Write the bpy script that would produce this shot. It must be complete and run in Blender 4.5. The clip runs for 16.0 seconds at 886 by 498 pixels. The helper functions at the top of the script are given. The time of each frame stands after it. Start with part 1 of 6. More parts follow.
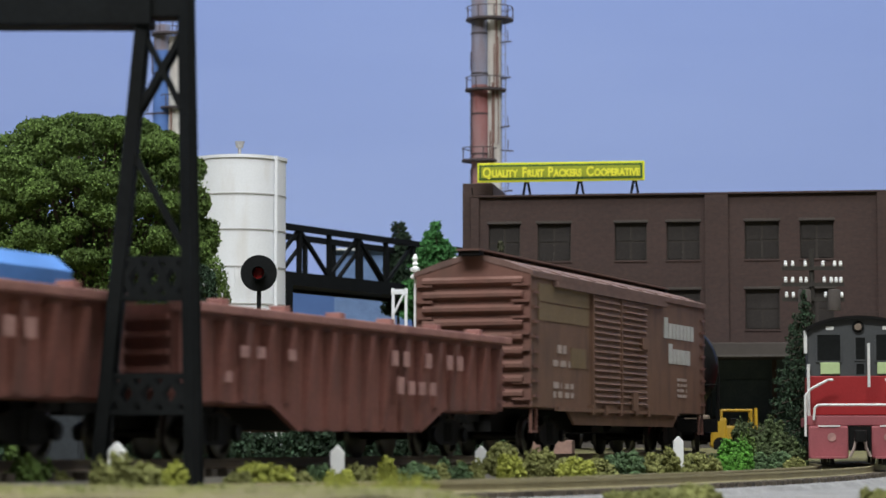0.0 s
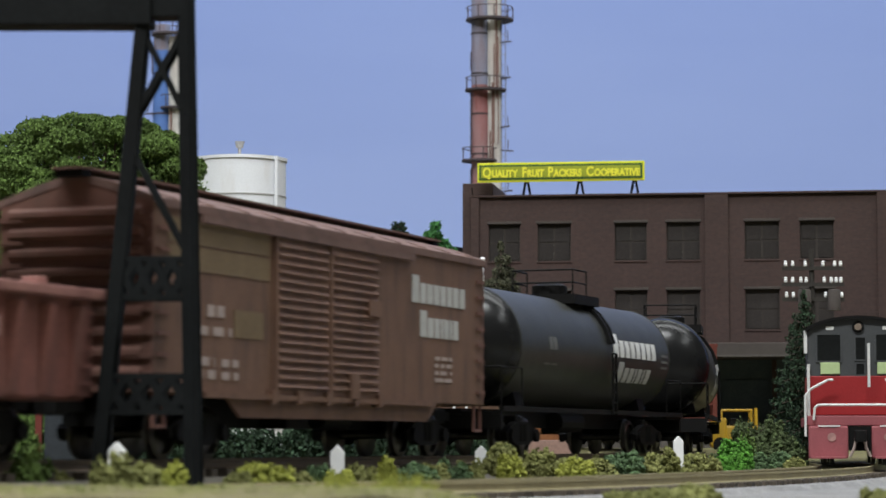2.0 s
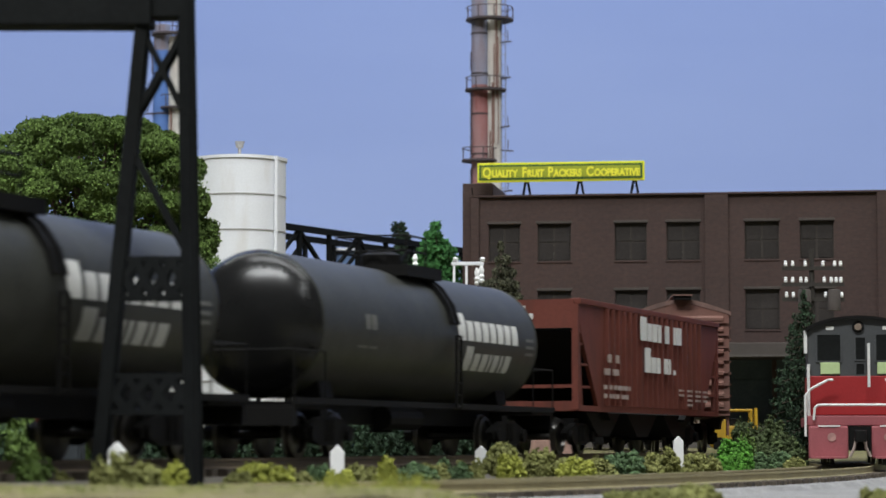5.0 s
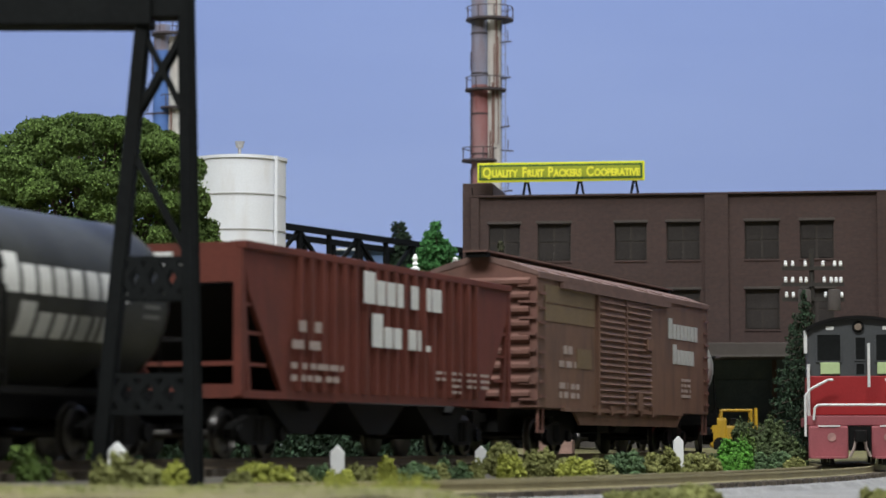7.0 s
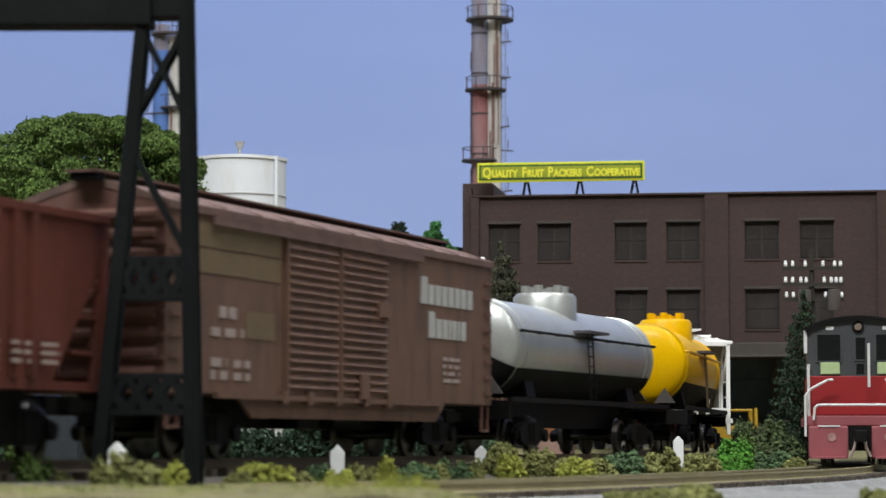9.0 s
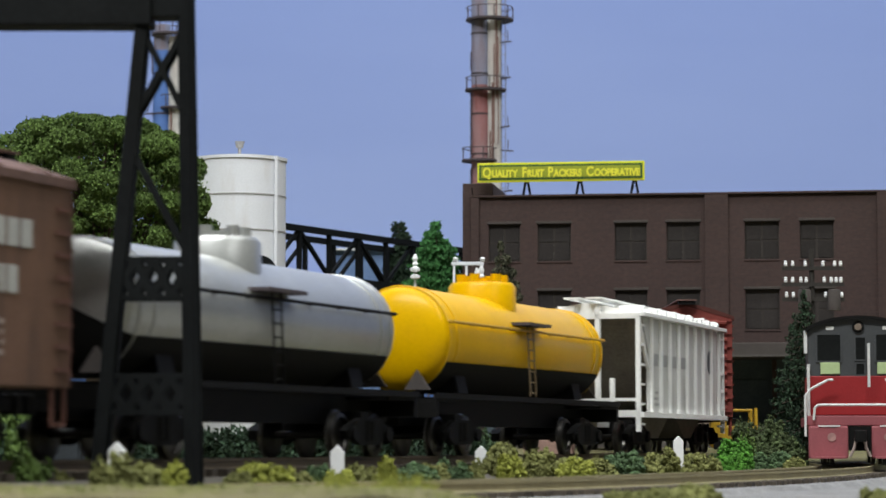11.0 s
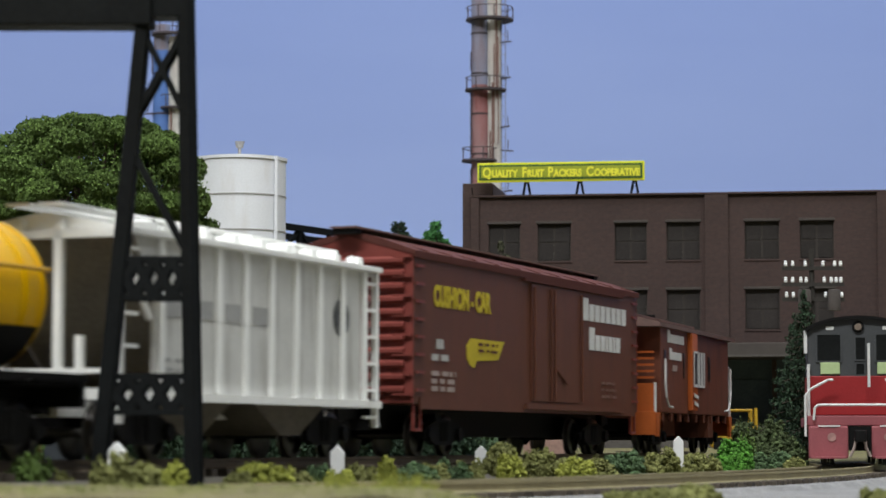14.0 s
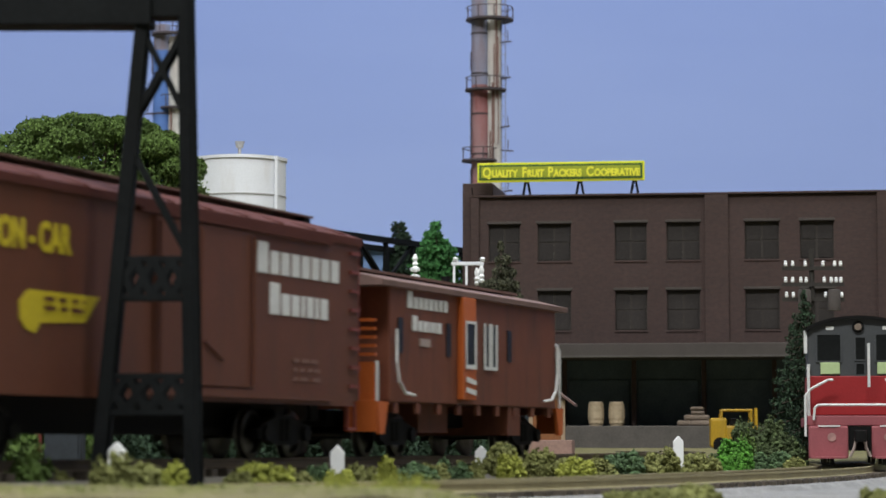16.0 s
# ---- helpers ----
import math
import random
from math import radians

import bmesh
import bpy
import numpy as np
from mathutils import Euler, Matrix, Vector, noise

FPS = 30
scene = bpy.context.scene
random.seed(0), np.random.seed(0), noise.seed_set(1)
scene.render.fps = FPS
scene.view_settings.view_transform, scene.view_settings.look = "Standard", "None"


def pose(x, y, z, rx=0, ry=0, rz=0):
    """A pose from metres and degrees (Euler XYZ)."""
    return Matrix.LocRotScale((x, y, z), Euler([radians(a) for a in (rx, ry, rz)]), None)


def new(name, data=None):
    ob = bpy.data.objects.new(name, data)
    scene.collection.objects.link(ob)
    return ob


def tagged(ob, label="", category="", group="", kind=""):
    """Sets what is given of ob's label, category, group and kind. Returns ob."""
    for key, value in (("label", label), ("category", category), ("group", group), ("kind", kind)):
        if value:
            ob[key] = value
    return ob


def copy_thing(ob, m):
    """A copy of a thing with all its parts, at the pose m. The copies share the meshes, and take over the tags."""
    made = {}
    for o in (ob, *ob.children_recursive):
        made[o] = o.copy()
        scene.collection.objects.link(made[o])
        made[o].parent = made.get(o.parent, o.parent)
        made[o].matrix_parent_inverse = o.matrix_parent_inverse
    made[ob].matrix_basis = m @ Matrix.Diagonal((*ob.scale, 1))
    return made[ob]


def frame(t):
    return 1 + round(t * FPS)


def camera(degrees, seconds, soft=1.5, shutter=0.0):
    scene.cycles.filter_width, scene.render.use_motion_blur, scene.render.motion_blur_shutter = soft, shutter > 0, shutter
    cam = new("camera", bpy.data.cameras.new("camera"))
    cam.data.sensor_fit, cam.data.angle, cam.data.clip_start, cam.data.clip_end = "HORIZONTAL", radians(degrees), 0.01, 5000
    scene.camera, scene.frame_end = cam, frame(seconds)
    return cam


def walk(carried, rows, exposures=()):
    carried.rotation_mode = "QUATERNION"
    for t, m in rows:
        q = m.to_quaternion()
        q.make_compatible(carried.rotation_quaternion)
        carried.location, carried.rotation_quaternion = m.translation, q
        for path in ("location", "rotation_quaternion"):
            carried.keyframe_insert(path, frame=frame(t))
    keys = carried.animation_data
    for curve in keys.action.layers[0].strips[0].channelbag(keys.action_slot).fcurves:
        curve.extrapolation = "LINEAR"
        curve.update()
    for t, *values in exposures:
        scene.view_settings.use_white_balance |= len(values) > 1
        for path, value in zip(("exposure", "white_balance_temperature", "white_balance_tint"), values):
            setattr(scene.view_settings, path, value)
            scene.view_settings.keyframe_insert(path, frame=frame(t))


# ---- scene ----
# HO model railway (1:87): every size below is in full-size metres and is scaled by K.
K = 1 / 87.1
cam = camera(20.13, 16.0, soft=1.5, shutter=0.5)
cam.data.dof.use_dof, cam.data.dof.focus_distance, cam.data.dof.aperture_fstop = True, 78 * K, 68.0
EYE = pose(0, 0, 0.267 * K, 90 + 4.46, 0, 0)
walk(cam, [(0.0, EYE), (16.0, EYE)], exposures=[(0.0, 0.0), (9.0, 0.0), (11.5, -0.09), (14.0, -0.09), (16.0, -0.05)])


# ---- light: a closed train room with unseen lamp panels added overhead ----
def lamp_panel(x, y, z, sx, sy, watts, tint):
    lamp = bpy.data.lights.new("ceiling_lamp", "AREA")
    lamp.shape, lamp.size, lamp.size_y, lamp.energy, lamp.color = "RECTANGLE", sx, sy, watts, tint
    return new("ceiling_lamp", lamp), (x, y, z)


# x, y, z, size x, size y, watts, tilt
# third lamp is added to lift the car sides, fourth to lift the backdrop
LAMPS = [(-0.40, -0.22, 1.45, 1.3, 0.35, 48.0, 0), (0.25, 0.70, 1.45, 1.8, 0.25, 17.0, 0), (1.2, -0.3, 1.45, 0.3, 1.2, 10.5, 0), (0.0, 1.55, 1.45, 2.6, 0.12, 22.0, 28)]
for lx_, ly_, lz_, lsx, lsy, lw, tilt in LAMPS:
    lamp_ob, spot = lamp_panel(lx_, ly_, lz_, lsx, lsy, lw, (0.945, 0.975, 0.985))
    lamp_ob.matrix_world = pose(*spot, tilt)
world = bpy.data.worlds.new("room_air")
world.use_nodes = True
world.node_tree.nodes["Background"].inputs[0].default_value = (0.6, 0.65, 0.75, 1)
world.node_tree.nodes["Background"].inputs[1].default_value = 0.012
scene.world = world


# ---- materials ----
def mat(name, col, rough=0.7, metal=0.0, vary=0.25, scale=1.5, fine=14.0, bump=0.15, stain=None, stain_at=0.62, rand=0.0, spec=0.4, island=0.0):
    """Painted or natural surface: two scales of tone, optional stain colour, fine relief."""
    m = bpy.data.materials.new(name)
    m.use_nodes = True
    nt = m.node_tree
    b = nt.nodes["Principled BSDF"]
    co = nt.nodes.new("ShaderNodeTexCoord")
    mp = nt.nodes.new("ShaderNodeMapping")
    mp.inputs["Scale"].default_value = (1 / K, 1 / K, 1 / K)
    nt.links.new(co.outputs["Object"], mp.inputs["Vector"])
    n1, n2 = nt.nodes.new("ShaderNodeTexNoise"), nt.nodes.new("ShaderNodeTexNoise")
    n1.inputs["Scale"].default_value, n2.inputs["Scale"].default_value = scale, fine
    n1.inputs["Detail"].default_value, n2.inputs["Detail"].default_value = 5, 3
    for n in (n1, n2):
        nt.links.new(mp.outputs[0], n.inputs["Vector"])
    add = nt.nodes.new("ShaderNodeMath")
    add.operation = "ADD"
    nt.links.new(n1.outputs["Fac"], add.inputs[0])
    nt.links.new(n2.outputs["Fac"], add.inputs[1])
    rng = nt.nodes.new("ShaderNodeMapRange")
    rng.inputs["From Min"].default_value, rng.inputs["From Max"].default_value = 0.6, 1.4
    rng.inputs["To Min"].default_value, rng.inputs["To Max"].default_value = 1 - vary, 1 + vary
    nt.links.new(add.outputs[0], rng.inputs["Value"])
    last = rng.outputs[0]
    for amount, socket, node in ((rand, "Random", "ShaderNodeObjectInfo"), (island, "Random Per Island", "ShaderNodeNewGeometry")):
        if amount:
            inf = nt.nodes.new(node)
            r2 = nt.nodes.new("ShaderNodeMapRange")
            r2.inputs["To Min"].default_value, r2.inputs["To Max"].default_value = 1 - amount, 1 + amount
            nt.links.new(inf.outputs[socket], r2.inputs["Value"])
            mul = nt.nodes.new("ShaderNodeMath")
            mul.operation = "MULTIPLY"
            nt.links.new(last, mul.inputs[0])
            nt.links.new(r2.outputs[0], mul.inputs[1])
            last = mul.outputs[0]
    vm = nt.nodes.new("ShaderNodeVectorMath")
    vm.operation = "SCALE"
    vm.inputs[0].default_value = col
    nt.links.new(last, vm.inputs["Scale"])
    out = vm.outputs[0]
    if stain:
        mx = nt.nodes.new("ShaderNodeMix")
        mx.data_type = "RGBA"
        n3 = nt.nodes.new("ShaderNodeTexNoise")
        n3.inputs["Scale"].default_value, n3.inputs["Detail"].default_value = scale * 0.8, 8
        mp2 = nt.nodes.new("ShaderNodeMapping")
        mp2.inputs["Scale"].default_value = (2.2 / K, 2.2 / K, 0.5 / K)
        nt.links.new(co.outputs["Object"], mp2.inputs["Vector"])
        nt.links.new(mp2.outputs[0], n3.inputs["Vector"])
        r3 = nt.nodes.new("ShaderNodeMapRange")
        r3.inputs["From Min"].default_value, r3.inputs["From Max"].default_value = stain_at - 0.12, stain_at + 0.12
        r3.inputs["To Max"].default_value = 0.8
        nt.links.new(n3.outputs["Fac"], r3.inputs["Value"])
        nt.links.new(r3.outputs[0], mx.inputs["Factor"])
        nt.links.new(out, mx.inputs[6])
        mx.inputs[7].default_value = (*stain, 1)
        out = mx.outputs[2]
    nt.links.new(out, b.inputs["Base Color"])
    b.inputs["Roughness"].default_value, b.inputs["Metallic"].default_value = rough, metal
    b.inputs["Specular IOR Level"].default_value = spec
    if bump:
        bp = nt.nodes.new("ShaderNodeBump")
        bp.inputs["Strength"].default_value, bp.inputs["Distance"].default_value = bump, 0.03 * K
        nt.links.new(n2.outputs["Fac"], bp.inputs["Height"])
        nt.links.new(bp.outputs[0], b.inputs["Normal"])
    return m


def brick_mat(name, a, b, mortar, scale):
    """Courses of brick at their true size, with soot and uneven tone."""
    m = mat(name, (1, 1, 1), 0.88, vary=0.22, scale=0.3, fine=6, bump=0.2)
    nt = m.node_tree
    vm = next(n for n in nt.nodes if n.bl_idname == "ShaderNodeVectorMath")
    mp = next(n for n in nt.nodes if n.bl_idname == "ShaderNodeMapping")
    sp, cb = nt.nodes.new("ShaderNodeSeparateXYZ"), nt.nodes.new("ShaderNodeCombineXYZ")
    nt.links.new(mp.outputs[0], sp.inputs[0])
    ad = nt.nodes.new("ShaderNodeMath")
    nt.links.new(sp.outputs["X"], ad.inputs[0])
    nt.links.new(sp.outputs["Y"], ad.inputs[1])
    nt.links.new(ad.outputs[0], cb.inputs["X"])
    nt.links.new(sp.outputs["Z"], cb.inputs["Y"])
    br = nt.nodes.new("ShaderNodeTexBrick")
    br.inputs["Color1"].default_value, br.inputs["Color2"].default_value, br.inputs["Mortar"].default_value = (*a, 1), (*b, 1), (*mortar, 1)
    br.inputs["Scale"].default_value, br.inputs["Mortar Size"].default_value = scale, 0.012
    br.inputs["Brick Width"].default_value, br.inputs["Row Height"].default_value = 0.22, 0.075
    nt.links.new(cb.outputs[0], br.inputs["Vector"])
    nt.links.new(br.outputs["Color"], vm.inputs[0])
    return m


M = {
    "box": mat("boxcar_brown_paint", (0.166, 0.096, 0.067), 0.6, stain=(0.10, 0.064, 0.05), vary=0.16, stain_at=0.58, spec=0.2),
    "boxend": mat("boxcar_red_oxide_paint", (0.158, 0.075, 0.058), 0.6, stain=(0.12, 0.065, 0.05), vary=0.15),
    "box2": mat("cushion_car_brown_paint", (0.120, 0.045, 0.027), 0.5, vary=0.12, stain=(0.095, 0.041, 0.027), stain_at=0.6, spec=0.2),
    "box2end": mat("cushion_car_end_red", (0.19, 0.045, 0.036), 0.45, vary=0.1, spec=0.25),
    "roof": mat("weathered_roof_brown", (0.145, 0.086, 0.072), 0.8, stain=(0.095, 0.062, 0.054)),
    "gond": mat("gondola_faded_red", (0.185, 0.070, 0.056), 0.7, stain=(0.12, 0.058, 0.05), stain_at=0.58),
    "gondin": mat("gondola_pink_rim", (0.30, 0.145, 0.125), 0.75, stain=(0.2, 0.09, 0.08)),
    "hop": mat("hopper_oxide_red", (0.135, 0.040, 0.029), 0.6, vary=0.14, stain=(0.085, 0.032, 0.024), stain_at=0.6, spec=0.2),
    "cab": mat("caboose_brown", (0.152, 0.053, 0.031), 0.55, vary=0.12, stain=(0.09, 0.04, 0.028), stain_at=0.6, spec=0.2),
    "orange": mat("caboose_orange", (0.46, 0.105, 0.02), 0.5, vary=0.1),
    "black": mat("tank_black_paint", (0.040, 0.041, 0.037), 0.38, vary=0.3, bump=0.03, spec=0.12),
    "gloss": mat("gloss_black_paint", (0.009, 0.009, 0.009), 0.25, vary=0.2, bump=0.02, spec=0.28),
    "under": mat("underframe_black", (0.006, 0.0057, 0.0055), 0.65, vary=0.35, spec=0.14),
    "wheel": mat("wheel_steel", (0.085, 0.080, 0.075), 0.32, metal=0.85, vary=0.2),
    "silver": mat("silver_paint", (0.44, 0.445, 0.425), 0.34, metal=0.55, vary=0.12, bump=0.05),
    "yellow": mat("yellow_paint", (0.70, 0.395, 0.0), 0.30, vary=0.08, spec=0.16, bump=0.03),
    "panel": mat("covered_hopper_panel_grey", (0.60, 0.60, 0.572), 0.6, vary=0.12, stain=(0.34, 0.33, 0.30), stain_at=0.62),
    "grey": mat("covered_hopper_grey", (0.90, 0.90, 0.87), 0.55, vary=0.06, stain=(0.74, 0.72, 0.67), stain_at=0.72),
    "white": mat("white_lettering", (0.64, 0.64, 0.62), 0.6, vary=0.12),
    "faded": mat("faded_lettering", (0.36, 0.29, 0.26), 0.6, vary=0.15),
    "ylet": mat("yellow_lettering", (0.52, 0.41, 0.018), 0.6, vary=0.12),
    "ochre": mat("ochre_patch", (0.165, 0.115, 0.062), 0.65, vary=0.2),
    "brick": brick_mat("dark_brick", (0.061, 0.034, 0.029), (0.047, 0.028, 0.025), (0.055, 0.038, 0.034), 1.0),
    "lintel": mat("soot_grey_concrete", (0.062, 0.052, 0.047), 0.85, vary=0.15),
    "pane": mat("dusty_window_glass", (0.032, 0.027, 0.025), 0.4, vary=0.4, scale=0.5, spec=0.3),
    "frame": mat("window_frame_grey", (0.040, 0.032, 0.027), 0.7),
    "dock": mat("dock_concrete", (0.088, 0.078, 0.07), 0.85),
    "dockdoor": mat("dock_blue_grey_door", (0.085, 0.108, 0.122), 0.9, spec=0.08),
    "tankw": mat("white_storage_tank_paint", (0.76, 0.77, 0.80), 0.5, vary=0.05, scale=0.5, stain=(0.60, 0.56, 0.52), stain_at=0.66),
    "girder": mat("black_steel", (0.0072, 0.0083, 0.0088), 0.75, vary=0.4, spec=0.13),
    "sky": None,
    "leaf": mat("foam_foliage_green", (0.088, 0.142, 0.030), 0.9, vary=0.45, scale=0.8, fine=6, island=0.35),
    # own green of the dark conifers; carries painted shade on bushes and the bough
    "leafdark": mat("dark_conifer_and_shaded_foliage", (0.02, 0.042, 0.02), 0.9, vary=0.4, scale=1, fine=6, island=0.4),
    "leafmid": mat("fresh_conifer_green", (0.05, 0.17, 0.045), 0.9, vary=0.4, scale=1, fine=6, island=0.35),
    "leaftan": mat("dry_conifer", (0.060, 0.062, 0.036), 0.9, vary=0.4, scale=1, fine=6, island=0.5),
    "lime": mat("bright_lime_foam", (0.075, 0.22, 0.024), 0.9, vary=0.3, fine=6, island=0.3),
    "scrub": mat("olive_scrub_foam", (0.155, 0.160, 0.050), 0.95, vary=0.4, scale=1.2, fine=7, island=0.22),
    "scrubdark": mat("dark_green_scrub_foam", (0.062, 0.105, 0.045), 0.95, vary=0.35, scale=1.2, fine=7, island=0.4),
    "scruby": mat("yellow_green_scrub_foam", (0.235, 0.25, 0.042), 0.95, vary=0.3, scale=1.2, fine=7, island=0.22),
    "bark": mat("bark", (0.09, 0.065, 0.05), 0.9),
    "ground": mat("scrubby_earth", (0.128, 0.11, 0.052), 0.95, vary=0.5, scale=0.9, fine=7, bump=0.8, stain=(0.115, 0.115, 0.026), stain_at=0.55),
    "ballast": mat("grey_ballast", (0.185, 0.182, 0.178), 0.95, vary=0.5, scale=1.2, fine=9, bump=0.8),
    "dballast": mat("dark_ballast", (0.10, 0.09, 0.075), 0.95, vary=0.4, scale=1.2, fine=9, bump=0.8),
    "rail": mat("rusty_rail", (0.34, 0.295, 0.165), 0.65, vary=0.2),
    "tie": mat("weathered_tie", (0.075, 0.060, 0.044), 0.9, vary=0.35, island=0.3),
    "red": mat("engine_red", (0.27, 0.017, 0.019), 0.45, vary=0.08),
    "pink": mat("dusty_red_pilot", (0.285, 0.078, 0.088), 0.65, vary=0.12),
    "dgrey": mat("engine_dark_grey", (0.055, 0.058, 0.06), 0.5, vary=0.12),
    "glass": mat("cab_glass", (0.010, 0.011, 0.011), 0.3, vary=0.3, bump=0, spec=0.15),
    "cream": mat("pale_green_seat", (0.40, 0.50, 0.25), 0.6, vary=0.1),
    "wallpaint": mat("room_wall_paint", (0.15, 0.147, 0.143), 0.8, vary=0.05, scale=0.02, fine=0.3, bump=0),
    "wood": mat("barrel_wood", (0.42, 0.33, 0.22), 0.8, vary=0.2),
    "signy": mat("sign_lime_yellow", (0.70, 0.72, 0.03), 0.5, vary=0.05),
    "signg": mat("sign_dark_green", (0.05, 0.11, 0.02), 0.5, vary=0.1),
    # stack colours hold its lit right side and shadowed left side
    "stackw": mat("stack_lit_white", (0.60, 0.585, 0.55), 0.8, vary=0.16, scale=0.5, stain=(0.42, 0.33, 0.30), stain_at=0.62),
    "stackr": mat("stack_shaded_red", (0.30, 0.10, 0.10), 0.75, vary=0.25, scale=0.5, stain=(0.34, 0.25, 0.25), stain_at=0.52),
    "stackb": mat("stack_blue_grey", (0.25, 0.27, 0.37), 0.75, vary=0.2, scale=0.5, stain=(0.24, 0.17, 0.18), stain_at=0.58),
    "stackblue": mat("stack_blue_paint", (0.10, 0.20, 0.50), 0.7, vary=0.12),
    "platform": mat("stack_platform_steel", (0.07, 0.055, 0.06), 0.7),
    "redlens": mat("red_lens", (0.30, 0.02, 0.02), 0.15, vary=0.1, bump=0),
    "lightblue": mat("blue_tarpaulin", (0.08, 0.22, 0.55), 0.5, vary=0.12),
    "insul": mat("white_insulator", (0.85, 0.85, 0.85), 0.3, vary=0.03, bump=0),
    "hill": mat("painted_hill_blue", (0.075, 0.14, 0.33), 0.95, vary=0.1, scale=0.1, fine=0.7, bump=0),
    "brownc": mat("brown_crate", (0.20, 0.155, 0.12), 0.9),
}


# ---- mesh helpers ----
def box(bm, x0, x1, y0, y1, z0, z1, bevel=0.0):
    r = bmesh.ops.create_cube(bm, size=1, matrix=Matrix.Translation(((x0 + x1) / 2, (y0 + y1) / 2, (z0 + z1) / 2)) @ Matrix.Diagonal((abs(x1 - x0), abs(y1 - y0), abs(z1 - z0), 1)))
    if bevel:
        edges = list({e for v in r["verts"] for e in v.link_edges})
        bmesh.ops.bevel(bm, geom=edges, offset=bevel, segments=2, affect="EDGES", profile=0.6)
    return bm


def rod(bm, a, b, r, n=8, r2=None, caps=True):
    a, b = Vector(a), Vector(b)
    d = b - a
    m = Matrix.Translation((a + b) / 2) @ d.to_track_quat("Z", "Y").to_matrix().to_4x4()
    bmesh.ops.create_cone(bm, cap_ends=caps, segments=n, radius1=r, radius2=r if r2 is None else r2, depth=d.length, matrix=m)
    return bm


def bar(bm, a, b, w, h):
    """A square bar from a to b."""
    a, b = Vector(a), Vector(b)
    d = b - a
    m = Matrix.Translation((a + b) / 2) @ d.to_track_quat("X", "Z").to_matrix().to_4x4() @ Matrix.Diagonal((d.length, w, h, 1))
    bmesh.ops.create_cube(bm, size=1, matrix=m)
    return bm


def lathe(bm, prof, n=32, m=None):
    """Turns (radius, height) pairs round the z axis."""
    m = m or Matrix()
    rings = []
    for r, z in prof:
        rings.append([bm.verts.new(m @ Vector((r * math.cos(2 * math.pi * i / n), r * math.sin(2 * math.pi * i / n), z))) for i in range(n)] if r > 1e-6 else [bm.verts.new(m @ Vector((0, 0, z)))])
    for A, B in zip(rings, rings[1:]):
        for i in range(n):
            j = (i + 1) % n
            f = [A[i % len(A)], A[j % len(A)], B[j % len(B)], B[i % len(B)]]
            f = list(dict.fromkeys(f))
            if len(f) > 2:
                bm.faces.new(f)
    bmesh.ops.recalc_face_normals(bm, faces=bm.faces)
    return bm


def prism(bm, pts, x0, x1, axis="x"):
    """Extrudes a closed outline between two stations of an axis."""
    def put(a, b, s):
        return {"x": (s, a, b), "y": (a, s, b), "z": (a, b, s)}[axis]
    A = [bm.verts.new(put(a, b, x0)) for a, b in pts]
    B = [bm.verts.new(put(a, b, x1)) for a, b in pts]
    n = len(pts)
    fs = [bm.faces.new(A), bm.faces.new(B[::-1])]
    for i in range(n):
        fs.append(bm.faces.new((A[i], B[i], B[(i + 1) % n], A[(i + 1) % n])))
    bmesh.ops.recalc_face_normals(bm, faces=bm.faces)
    return bm


def B():
    return bmesh.new()


def mesh_of(bm, material, smooth=None):
    bmesh.ops.scale(bm, vec=(K, K, K), verts=bm.verts)
    me = bpy.data.meshes.new("mesh")
    bm.to_mesh(me)
    bm.free()
    me.materials.append(M[material])
    if smooth:
        me.polygons.foreach_set("use_smooth", [True] * len(me.polygons))
        me.set_sharp_from_angle(angle=radians(smooth))
    return me


def part(name, bm, material, parent, label="", smooth=None, at=None):
    ob = new(name, mesh_of(bm, material, smooth))
    ob.parent = parent
    if at:
        ob.matrix_basis = at
    return tagged(ob, label)


def pieces(name, bm, material, parent, label="", smooth=None):
    """One object for each loose piece of bm, all under one parent."""
    bm.verts.ensure_lookup_table()
    seen, out = set(), []
    for v in bm.verts:
        if v in seen:
            continue
        island, todo = [], [v]
        seen.add(v)
        while todo:
            a = todo.pop()
            island.append(a)
            for e in a.link_edges:
                b_ = e.other_vert(a)
                if b_ not in seen:
                    seen.add(b_)
                    todo.append(b_)
        one, made = bmesh.new(), {}
        for a in island:
            made[a] = one.verts.new(a.co)
        for f in {f for a in island for f in a.link_faces}:
            one.faces.new([made[a] for a in f.verts])
        bmesh.ops.recalc_face_normals(one, faces=one.faces)
        out.append(part(name, one, material, parent, label, smooth))
    bm.free()
    return out


def P(x, y, z, rx=0, ry=0, rz=0):
    return pose(x * K, y * K, z * K, rx, ry, rz)


def thing(name, at, label, category, group="", kind=""):
    ob = new(name)
    ob.empty_display_size = 0.01
    ob.matrix_basis = at
    return tagged(ob, label, category, group, kind)


def setting(name, bm, material, label, at=None, smooth=None, kind="structure"):
    ob = new(name, mesh_of(bm, material, smooth))
    if at:
        ob.matrix_basis = at
    return tagged(ob, label, "", "", kind)


# ---- the line of the main track ----
X0, PSI, SC, RAD, SC2, RAD2 = 1.37, radians(68.75), 8.4, 62.0, 13.4, 45.0


